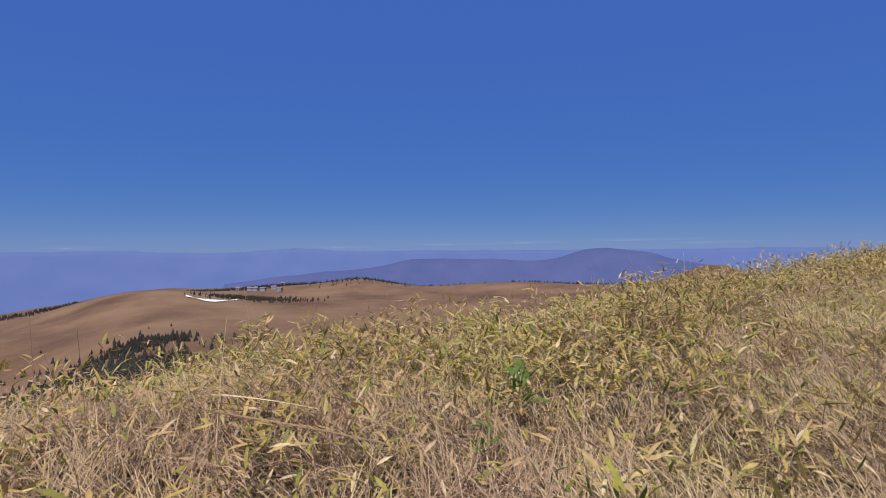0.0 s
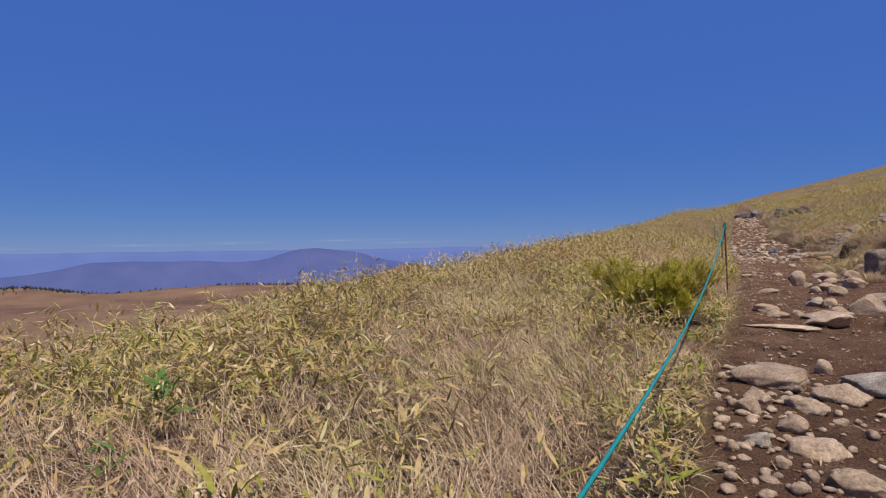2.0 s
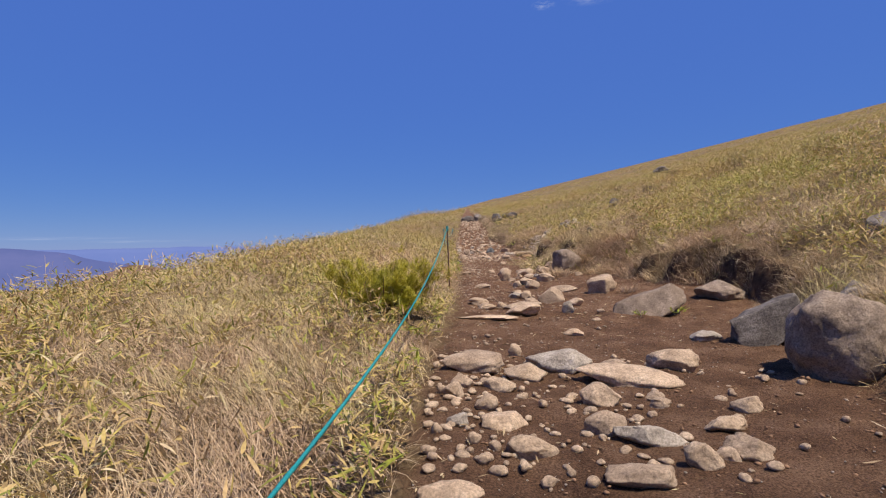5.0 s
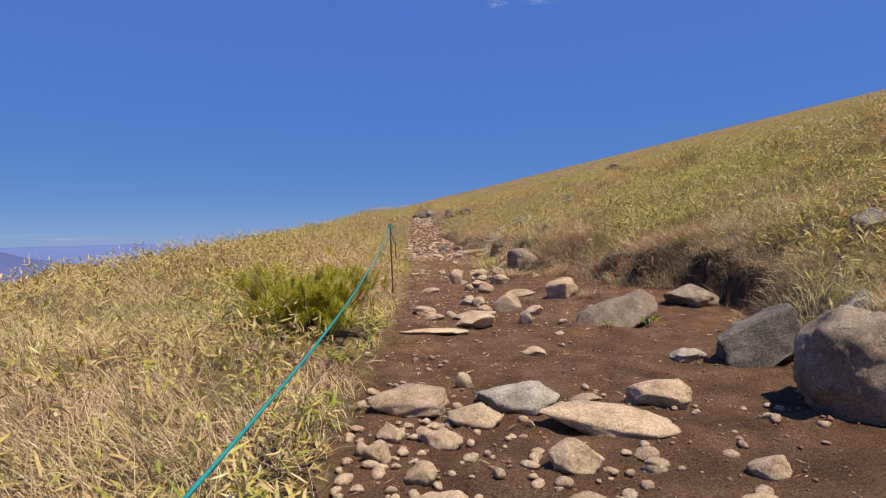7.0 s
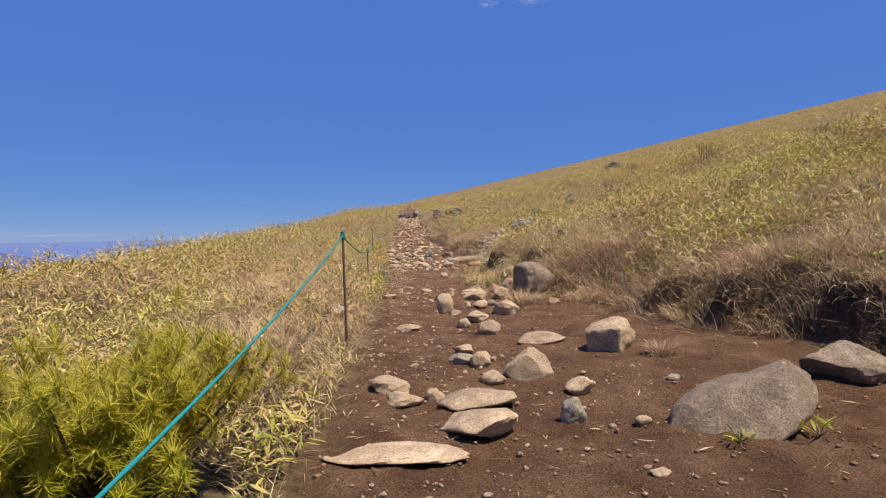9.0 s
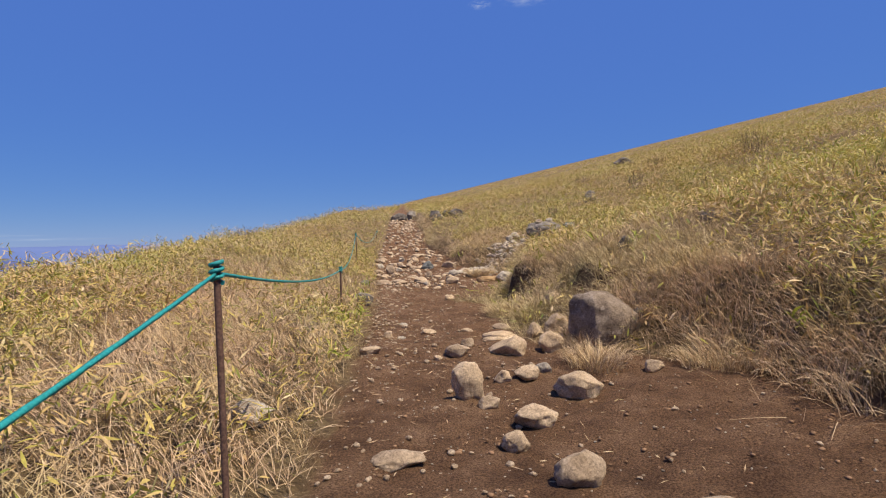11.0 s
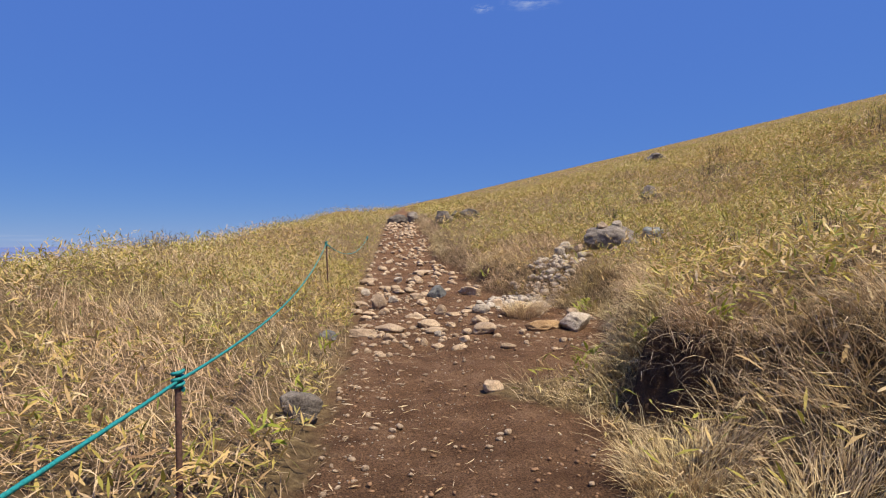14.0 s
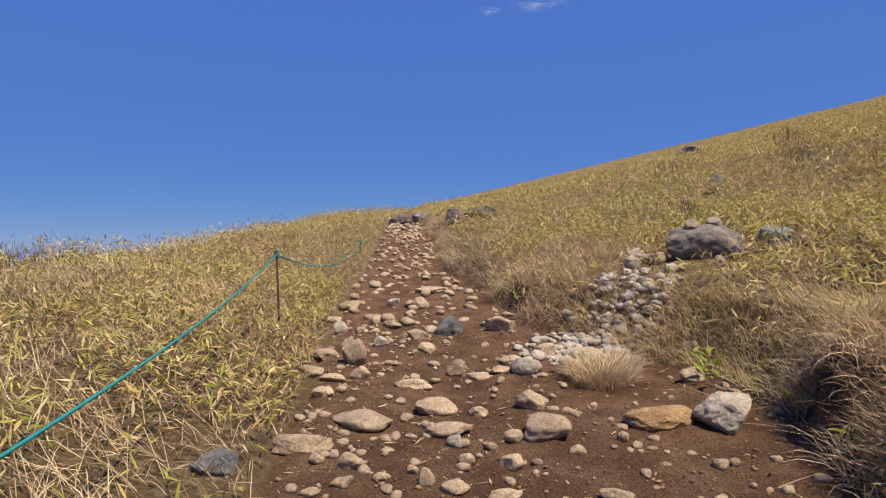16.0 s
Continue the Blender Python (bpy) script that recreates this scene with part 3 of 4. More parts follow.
for rows in (NEAR, NEAR_RIGHT, MIDDLE, MIDDLE_FAR, BEND, UPPER, UPPER_FAR, TOP):
    for x, y, w, d, h in rows:
        seed += 1
        big = w > 0.3
        flat = h < 0.33 * w
        label = "pale tan weathered stone half buried in trail soil" if flat else "rounded tan volcanic stone lying on trail soil"
        if big:
            label = "large flat tan stone embedded in trail soil" if flat else "large tan angular stone on trail soil"
        mat = STONE_PALE if seed % 9 == 4 else STONE_TAN
        rock("stone", x, y, w * 1.04, d * 1.04, h, mat, seed, label, "stone", "stones on the trail", random.uniform(-14, 14), (random.uniform(-7, 7), random.uniform(-7, 7)), 0.3, 12 if big else 8, 0.1, 4 if w > 0.12 else 3)
        LYING.append((x, y, max(w, d)))


# ---- large rocks ----
def big_rock(x, y, w, d, h, mat, seed, label, turn=0, tilt=(0, 0), cuts=9, name="boulder", sink=0.28, rough=0.09, faces=(), soft=0.1):
    LYING.append((x, y, max(w, d)))
    return rock(name, x, y, w, d, h, mat, seed, label, "rock", "", turn, tilt, sink, cuts, rough, 5, faces, soft)


big_rock(3.5, 7.3, 0.8, 0.55, 0.45, STONE_GREY, 3, "dark grey angular rock leaning out of the bank", 8, (16, -26), 3, "rock", 0.2, 0.09, [((-0.3, -0.72, 0.62), 0.34), ((0.1, 0.3, 1), 0.5), ((-0.9, -0.1, -0.1), 0.78), ((0.1, -0.5, -0.9), 0.42), ((0.9, -0.3, 0.2), 0.78)], 0.06)
big_rock(3.44, 5.95, 0.85, 0.7, 0.6, STONE_BROWN, 5, "large rounded grey boulder beside the trail soil", 10, (0, -8), 3)
big_rock(5.45, 8.86, 0.5, 0.36, 0.3, STONE_GREY, 8, "grey rock lying in dry grass", 5, (4, 8), 9, "rock")
big_rock(3.98, 6.82, 0.26, 0.2, 0.16, STONE_PALE, 9, "pale stone lying on the grassy bank", 0, (0, 0), 6, "rock")
big_rock(2.76, 8.95, 1.0, 0.46, 0.33, STONE_BROWN, 91, "grey slab of rock tilted on trail soil", 14, (-8, -22), 3, "rock", 0.12, 0.07, [((-0.1, -0.75, 0.65), 0.3), ((0.1, 0, 1), 0.42), ((0, 0.1, -1), 0.5), ((-0.8, -0.2, -0.6), 0.7)], 0.08)
big_rock(3.82, 9.65, 0.72, 0.5, 0.24, STONE_BROWN, 14, "flat grey-brown rock set in the bank foot", 8, (0, 4), 10, "rock")
big_rock(2.26, 14.62, 0.68, 0.56, 0.47, STONE_BROWN, 17, "large rounded brown-grey boulder in dry grass", 12, (0, 4), 2, "boulder", 0.24, 0.07, [((-0.95, -0.3, -0.1), 0.72), ((0.3, -0.5, 0.8), 0.7)], 0.09)
big_rock(2.66, 14.62, 0.18, 0.14, 0.12, STONE_GREY, 18, "small dark rock in bank grass", 0, (0, 0), 7, "rock")
big_rock(3.04, 16.22, 0.2, 0.16, 0.14, STONE_GREY, 19, "small dark rock in bank grass", 20, (0, 0), 7, "rock")
big_rock(4.09, 16.19, 0.2, 0.15, 0.12, STONE_GREY, 20, "small dark rock in bank grass", -20, (0, 0), 7, "rock")
big_rock(2.12, 21.11, 0.42, 0.28, 0.25, STONE_PALE, 23, "blocky grey stone resting on trail soil", 16, (5, -20), 12, "rock", 0.1)
big_rock(1.68, 21.19, 0.48, 0.33, 0.12, STONE_OCHRE, 24, "low ochre rock embedded in trail soil", 4, (0, 0), 6, "rock", 0.3)
big_rock(0.32, 24.04, 0.36, 0.26, 0.24, STONE_BLUE, 25, "blue-grey wedge-shaped stone on the trail", 38, (18, 0), 12, "rock", 0.15)
big_rock(3.63, 24.85, 1.15, 0.72, 0.4, STONE_GREY, 55, "long dark grey boulder among small stones", 6, (0, 4), 9)
big_rock(4.2, 24.25, 0.46, 0.34, 0.28, STONE_BLUE, 29, "blue-grey rock beside the dark boulder", -10, (0, 5), 9, "rock")
big_rock(6.35, 30.46, 0.5, 0.36, 0.4, STONE_GREY, 31, "dark rock standing in hillside grass", 0, (0, 0), 8, "rock")
big_rock(0.55, 33.7, 0.6, 0.45, 0.42, STONE_GREY, 33, "dark rock at the trail edge", 0, (0, 0), 8, "rock")
big_rock(1.5, 34.0, 0.85, 0.5, 0.34, STONE_GREY, 34, "dark rock in grass above the trail", 12, (0, 0), 8, "rock")
big_rock(1.05, 34.6, 0.5, 0.4, 0.26, STONE_GREY, 35, "dark rock in grass above the trail", 40, (0, 0), 8, "rock")
big_rock(-1.35, 38.2, 0.9, 0.5, 0.34, STONE_GREY, 36, "dark rock where the trail meets the skyline", 10, (0, 0), 8, "rock")
big_rock(-0.7, 39.0, 0.7, 0.5, 0.4, STONE_GREY, 37, "dark rock where the trail meets the skyline", 50, (0, 0), 8, "rock")
big_rock(14.1, 49.8, 1.9, 1.0, 0.6, STONE_GREY, 38, "broad dark rock outcrop on the hillside", 8, (0, 8), 9, "rock")
big_rock(-0.56, 17.95, 0.3, 0.24, 0.18, STONE_GREY, 39, "grey rock at the grassy trail edge", 30, (0, 14), 9, "rock")
big_rock(-0.85, 20.4, 0.24, 0.18, 0.1, STONE_BLUE, 40, "blue-grey slate-like rock at the grassy edge", 30, (0, 14), 9, "rock")
big_rock(-0.45, 12.3, 0.26, 0.2, 0.14, STONE_PALE, 41, "pale stone half hidden in bank grass", 0, (0, 0), 7, "rock")
PILE = [(2.8, 24.98, 0.3), (3.01, 24.8, 0.22), (2.6, 24.61, 0.25), (3.47, 24.2, 0.2), (3.81, 24.3, 0.26), (4.17, 23.9, 0.17), (2.89, 24.11, 0.17), (3.45, 24.85, 0.26), (3.75, 24.9, 0.24), (4.35, 24.1, 0.25), (2.62, 24.6, 0.16), (3.0, 24.2, 0.18), (2.4, 23.95, 0.15)]
for i, (x, y, w) in enumerate(PILE):
    ob = rock("stone", x, y, w, w * 0.8, w * 0.7, (STONE_PALE, STONE_TAN, STONE_PALE, STONE_BROWN)[i % 4], 300 + i, "pale rounded stone heaped against the dark boulder", "stone", "stones around the boulder", 30 * i, (0, 0), 0.15, 5)
    if i in (7, 8):
        ob.location.z += 0.33


# ---- grass and bamboo grass ----
leafy = [bamboo(*scatter(44000, -4.5, 0.4, -0.3, 7)), bamboo(*scatter(46000, -5.0, 0.4, 7, 16)), bamboo(*scatter(48000, -6.5, 0.0, 16, 27), 1.05, 2),
         bamboo(*scatter(20000, -9.5, -4.5, -2, 27), 1.25, 2), bamboo(*scatter(38000, -12, -1.0, 27, 50), 1.35, 2), bamboo(*scatter(16000, -16, -2, 50, 85), 2.0, 2),
         bamboo(*scatter(60000, 1.4, 9.5, 5, 16), 1.3, 2), bamboo(*scatter(76000, 1.0, 9.5, 16, 28), 1.3, 2), bamboo(*scatter(52000, -1.0, 13, 28, 48), 1.6, 2),
         bamboo(*scatter(70000, 9.5, 22, 6, 34), 1.7, 2), bamboo(*scatter(34000, -2, 40, 48, 90), 2.2, 2), bamboo(*scatter(30000, 22, 60, 20, 95), 2.5, 2), bamboo(*scatter(22000, -8, 110, 90, 210), 4.2, 2), bamboo(*scatter(16000, 13, 22, 34, 48), 1.7, 2),
         bamboo(*scatter(9000, -14, -9.5, -6, 30), 1.6, 2), bamboo(*scatter(9000, -9.5, 0.4, -6, -0.3), 1.2, 2), bamboo(*scatter(12000, 2.5, 10, -6, 5), 1.2, 2), bamboo(*scatter(9000, 9.5, 22, -6, 6), 1.7, 2)]
v, t = joined(leafy)
stuff("bamboo_grass", v, t, SASA, "yellowing dwarf bamboo leaves covering the hillside", "bamboo grass")
strawy = [straw(*scatter(60000, -4.5, 0.4, -0.3, 7)), straw(*scatter(54000, -4.5, 0.4, 7, 16)), straw(*scatter(32000, -5.5, 0.0, 16, 27), 1.1, 2), straw(*scatter(9000, -12, -1.0, 27, 45), 1.5, 2),
          straw(*scatter(46000, 1.4, 8, 5, 16), 1.0, 2), straw(*scatter(46000, 1.0, 8, 16, 28), 1.05, 2), straw(*scatter(16000, -1.0, 12, 28, 45), 1.4, 2), straw(*scatter(16000, 8, 22, 6, 40), 1.5, 2)]
v, t = joined(strawy)
stuff("dry_grass", v, t, STRAW, "dry straw-coloured grass lying in tangled tufts", "grass")


# ---- grass hanging over the cut bank ----
def fringe(n, y0, y1, up, length, colour):
    y = RNG.uniform(y0, y1, n)
    u = RNG.uniform(-0.02, 0.3, n)
    bunch = (waves(y, 0 * y, 0.55, 91, 3) + 0.35 * RNG.normal(0, 1, n) > 0.0) & (cut(y) > (0.35 if colour == "hair" else -1))
    y, u = y[bunch], u[bunch]
    n = len(y)
    x = trail_right(y) + u
    z = ground_z(trail_right(y) + 0.12 + u, y) + up - RNG.random(n) * 0.06
    roots = np.stack([x + 0.05, y, z], 1)
    return blades(roots, RNG.uniform(0.3, 1.1, n) * length, RNG.uniform(0.003, 0.007, n), np.pi + RNG.normal(0, 1.5, n), RNG.uniform(0.2, 1.5, n), RNG.uniform(0.8, 2.2, n), 4, colour, RNG)


def drape(n, y0, y1):
    """Straw combed down over the slumped parts of the bank."""
    y = RNG.uniform(y0, y1, n)
    u = RNG.uniform(-0.12, 0.75, n)
    ok = RNG.random(n) > 1.3 * cut(y) - 0.15
    y, u = y[ok], u[ok]
    n = len(y)
    x = trail_right(y) + u
    az = np.pi + 1.6 * waves(x, y, 0.5, 93, 2) + RNG.normal(0, 0.7, n)
    return blades(np.stack([x, y, ground_z(x, y)], 1), RNG.uniform(0.14, 0.4, n), RNG.uniform(0.003, 0.008, n), az, RNG.uniform(0.3, 1.1, n), RNG.uniform(0.7, 1.6, n), 3, "grass", RNG)


v, t = joined([drape(15000, 8.3, 23.2)])
stuff("draped_grass", v, t, STRAW, "blond dry grass combed down over the slumped bank", "grass")
v, t = joined([fringe(3600, 8.4, 14, 0.03, 0.27, "grass"), fringe(3400, 14, 19.5, 0.02, 0.34, "grass"), fringe(2400, 19.3, 23, 0.03, 0.34, "grass"), fringe(5000, 23, 36, 0.04, 0.38, "grass")])
stuff("hanging_grass", v, t, STRAW, "dry grass hanging over the eroded trail bank", "grass")
v, t = joined([fringe(2600, 8.6, 14, -0.12, 0.28, "hair"), fringe(4200, 15, 22.8, -0.16, 0.34, "hair"), fringe(700, 24, 27, -0.1, 0.25, "hair")])
stuff("bare_roots", v, t, ROOT, "dark bare roots dangling from the cut bank", "roots")


# ---- rubble, pebbles and grit as loose stuff ----
def pebble_shapes(count, seed, detail=2):
    shapes = []
    for i in range(count):
        me = rock_mesh("pebble", (1, 0.8, 0.6), seed + i, STONE_TAN, 6, 0.12, detail)
        co = np.array([v.co[:] for v in me.vertices])
        tr = np.array([p.vertices[:] for p in me.polygons])
        bpy.data.meshes.remove(me)
        shapes.append((co, tr))
    return shapes


SHAPES = pebble_shapes(10, 700)
CRUMBS = pebble_shapes(6, 800, 1)


def pebbles(name, x, y, size, mat, label, sink=0.25, shapes=SHAPES):
    ok = np.ones(len(x), bool)
    for cx, cy, w in LYING:
        ok &= np.hypot(x - cx, y - cy) > 0.42 * w
    x, y, size = x[ok], y[ok], size[ok]
    z = ground_z(x, y)
    out = []
    for k in range(len(x)):
        co, tr = shapes[k % len(shapes)]
        a = RNG.uniform(0, 6.28)
        c, s = np.cos(a), np.sin(a)
        st = size[k] * RNG.uniform(0.75, 1.25, 3)
        p = co * st
        out.append((np.stack([c * p[:, 0] - s * p[:, 1] + x[k], s * p[:, 0] + c * p[:, 1] + y[k], p[:, 2] + z[k] - sink * size[k] * 0.6], 1), tr))
    v, t = joined(out)
    ob = stuff(name, v, t, mat, label, "stones")
    ob.data.shade_smooth()
    return ob


def on_trail(n, y0, y1, edge=0.0):
    y = RNG.uniform(y0, y1, n)
    l, r = trail_left(y) + 0.05, np.minimum(soil_right(y) - 0.05, trail_left(y) + 3.6)
    f = RNG.random(n)
    if edge:
        f = np.where(RNG.random(n) < edge, RNG.beta(1.2, 4, n), f)
    return l + f * (r - l), y


x, y = on_trail(560, 3.0, 24, 0.5)
pebbles("pebbles", x, y, RNG.uniform(0.012, 0.045, len(x)) * (0.7 + 0.6 * RNG.random(len(x)) ** 3), STONE_TAN, "small pale pebbles scattered over trail soil")
CLOD = make_plain("soil_clod", (0.23, 0.135, 0.08), 0.95, 0.1, 0.5, 9)
x, y = on_trail(8000, 2.5, 25)
pebbles("soil_crumbs", x, y, RNG.uniform(0.01, 0.028, len(x)) * (0.5 + RNG.random(len(x)) ** 2), CLOD, "brown crumbs of trodden soil on the trail", 0.3, CRUMBS)
x, y = on_trail(2600, 2.5, 25, 0.4)
pebbles("grit", x, y, RNG.uniform(0.006, 0.016, len(x)), STONE_PALE, "fine pale grit on trail soil", 0.3, CRUMBS)
x, y = on_trail(420, 24, 40)
pebbles("trail_rubble", x, y, RNG.uniform(0.05, 0.2, len(x)), STONE_TAN, "tan rubble covering the upper trail", 0.35)
x, y = on_trail(260, 4, 6.5, 0.8)
pebbles("edge_rubble", x, y, RNG.uniform(0.03, 0.09, len(x)), STONE_TAN, "small tan rubble along the trail edge")
x, y = on_trail(260, 7, 20, 0.9)
pebbles("verge_rubble", x, y, RNG.uniform(0.025, 0.06, len(x)), STONE_TAN, "small tan stones along the grassy trail edge")
x, y = on_trail(300, 19.8, 24.5, 0.3)
pebbles("upper_rubble", x, y, RNG.uniform(0.03, 0.1, len(x)), STONE_TAN, "small tan rubble on the upper trail", 0.4)
n = 330
s = RNG.random(n)
x, y = 1.3 + 1.25 * s + RNG.normal(0, 0.2, n), 22.8 + 1.1 * s + RNG.normal(0, 0.32, n)
pebbles("scree", x, y, RNG.uniform(0.05, 0.15, n), STONE_PALE, "pale grey scree spilling from the hillside onto the trail")


# ---- fallen leaves, stalks and shoots ----
x, y = on_trail(1500, 2.5, 25, 0.7)
n = len(x)
v, t = blades(np.stack([x, y, ground_z(x, y) + 0.008], 1), RNG.uniform(0.03, 0.11, n), RNG.uniform(0.004, 0.013, n), RNG.uniform(0, 6.28, n), RNG.uniform(1.35, 1.6, n), RNG.uniform(-0.3, 0.3, n), 2, "leaf", RNG)
stuff("leaf_litter", v, t, STRAW, "pale dead leaves and straw bits on trail soil", "litter")
x, y = scatter(170, -3.6, 0.0, 0.6, 6.5)
n = len(x)
v, t = joined([blades(np.stack([x, y, ground_z(x, y)], 1), RNG.uniform(0.35, 0.75, n), np.full(n, 0.005), RNG.uniform(0, 6.28, n), RNG.uniform(0.02, 0.35, n), RNG.uniform(0, 0.5, n), 4, "hair", RNG),
               blades(np.array([[-1.64, 1.38, 1.52], [-1.64, 1.36, 1.5], [-1.63, 1.39, 1.49], [-1.56, 1.65, 1.46], [-1.63, 1.43, 1.54]]), np.array([0.64, 0.56, 0.77, 0.54, 0.33]), np.full(5, 0.011), np.array([1.06, 1.01, 1.02, 0.93, 0.98]), np.array([1.67, 1.76, 1.72, 1.5999999999999999, 1.66]), np.full(5, 0.12), 4, "hair", RNG)])
stuff("grass_stalks", v, t, STRAW, "tall thin dry stalks standing above the grass", "grass")


def shoot(x, y, up, count, size, mat, label, spread=1.3):
    roots = np.stack([x + RNG.normal(0, 0.05 * size, count), y + RNG.normal(0, 0.05 * size, count), gz(x, y) + up * RNG.uniform(0.4, 1.0, count)], 1)
    root = tagged(new("bamboo_shoot"), label, "plant", "single leafy shoots")
    root.location = (x, y, gz(x, y))
    roots = roots - np.array(root.location)[None]
    az, tilt, droop = RNG.uniform(0, 6.28, count), RNG.uniform(0.5, spread, count), RNG.uniform(0.3, 1.1, count)
    for k in range(count):
        v, t = blades(roots[k:k + 1], RNG.uniform(0.1, 0.19, 1) * size, RNG.uniform(0.018, 0.028, 1) * size, az[k:k + 1], tilt[k:k + 1], droop[k:k + 1], 4, "leaf", RNG)
        me = bpy.data.meshes.new("leaf")
        fill(me, v, t, 3)
        me.materials.append(mat)
        new("leaf", me).parent = root
    stem = tube([(0, 0, -0.02), (0.01, 0, up * 0.5), (0, 0.01, up * 0.95)], [0.004, 0.003, 0.002], 5)
    part("stem", stem, STRAW, root)
    return root


LIME = make_leaf("lime_bamboo_leaf", [(0.0, (0.42, 0.4, 0.05)), (0.6, (0.3, 0.34, 0.05)), (1.0, (0.55, 0.42, 0.08))])
shoot(-1.95, 2.95, 0.3, 30, 0.8, GREEN, "bright green leafy herb among dry bamboo grass")
shoot(-1.6, 2.5, 0.22, 14, 0.7, GREEN, "bright green leafy herb among dry bamboo grass")
for i, (x, y) in enumerate([(0.22, 3.7), (0.1, 4.5), (0.08, 5.6), (-0.05, 6.6), (0.0, 8.3), (-0.2, 13.9), (-0.33, 16.2), (-0.42, 15.5), (-0.6, 18.1), (-0.72, 19.6), (-0.55, 17.3), (3.0, 8.75), (2.5, 8.65), (4.2, 10.9), (4.55, 12.2), (3.4, 13.2), (2.75, 16.6), (3.1, 16.0), (1.95, 18.4), (1.65, 19.1), (2.2, 17.8), (2.45, 19.9), (2.35, 21.9), (1.25, 25.0), (2.4, 20.5), (2.55, 21.2), (2.5, 22.3), (1.8, 19.4), (4.5, 10.2), (3.95, 13.4)]):
    shoot(x, y, 0.07 if 11 <= i <= 12 else 0.18, 9 + i % 7, (0.6 if 11 <= i <= 12 else 0.85) + 0.08 * (i % 4), LIME, "yellow-green bamboo shoot at the trail edge")


def tuft(x, y, count, length, spread):
    """A tussock of bent straw on bare ground."""
    a = RNG.uniform(0, 6.28, count)
    r = spread * np.sqrt(RNG.random(count)) * 0.5
    px, py = x + r * np.cos(a), y + r * np.sin(a)
    v, t = blades(np.stack([px, py, ground_z(px, py) - 0.01], 1), RNG.uniform(0.6, 1.0, count) * length, RNG.uniform(0.003, 0.006, count), a + RNG.normal(0, 0.5, count), RNG.uniform(0.1, 0.7, count), RNG.uniform(0.8, 1.9, count), 4, "grass", RNG)
    me = bpy.data.meshes.new("grass_tussock")
    fill(me, v, t, 3)
    me.materials.append(STRAW)
    return tagged(new("grass_tussock", me), "tussock of bent dry grass beside the trail", "grass", "tussocks along the trail")


for x, y, k, l, s in [(1.55, 22.15, 900, 0.3, 0.5), (1.75, 22.5, 500, 0.28, 0.4), (2.1, 14.7, 900, 0.3, 0.6), (2.65, 14.75, 900, 0.32, 0.6), (1.65, 17.0, 900, 0.32, 0.6), (1.9, 16.3, 700, 0.3, 0.6), (2.75, 10.45, 220, 0.22, 0.2),
                      (4.0, 6.3, 900, 0.34, 0.7), (3.9, 7.4, 700, 0.3, 0.6), (2.0, 13.9, 500, 0.28, 0.5), (3.0, 13.6, 800, 0.28, 0.7), (4.4, 11.6, 600, 0.28, 0.6), (2.3, 18.0, 700, 0.34, 0.5), (1.95, 18.9, 700, 0.36, 0.5), (2.6, 20.2, 700, 0.38, 0.5), (2.9, 21.3, 700, 0.36, 0.6)]:
    tuft(x, y, k, l, s)


n = 260
y = RNG.uniform(8.5, 23, n)
x = trail_right(y) - RNG.uniform(-0.05, 0.5, n) ** 1.0
v, t = blades(np.stack([x, y, ground_z(x, y) + 0.02], 1), RNG.uniform(0.12, 0.45, n), np.full(n, 0.005), RNG.uniform(0, 6.28, n), RNG.uniform(1.2, 1.6, n), RNG.uniform(-0.3, 0.5, n), 3, "hair", RNG)
stuff("fallen_twigs", v, t, STRAW, "thin dry twigs lying at the foot of the bank", "twigs")


def bare_shrub(x, y, tall, wide, count):
    """Leafless forked twigs."""
    base = gz(x, y)
    pieces, rng = [], RNG
    az = rng.uniform(0, 6.28, count)
    roots = np.stack([x + rng.normal(0, wide * 0.18, count), y + rng.normal(0, wide * 0.18, count), np.full(count, base)], 1)
    tilt, length = rng.uniform(0.05, 0.6, count), tall * rng.uniform(0.6, 1.0, count)
    pieces.append(blades(roots, length, np.full(count, 0.009), az, tilt, rng.uniform(-0.3, 0.3, count), 3, "hair", rng))
    for frac in (0.4, 0.6, 0.8):
        h = np.stack([np.cos(az) * np.sin(tilt), np.sin(az) * np.sin(tilt), np.cos(tilt)], 1)
        pieces.append(blades(roots + h * (length * frac)[:, None], length * 0.35, np.full(count, 0.006), az + rng.normal(0, 1.5, count), tilt + rng.uniform(0.1, 0.6, count), rng.uniform(-0.3, 0.3, count), 2, "hair", rng))
    v, t = joined(pieces)
    me = bpy.data.meshes.new("bare_shrub")
    fill(me, v, t, 3)
    me.materials.append(ROOT)
    return tagged(new("bare_shrub", me), "leafless brown shrub of thin twigs in grass", "shrub", "bare shrubs on the hillside")


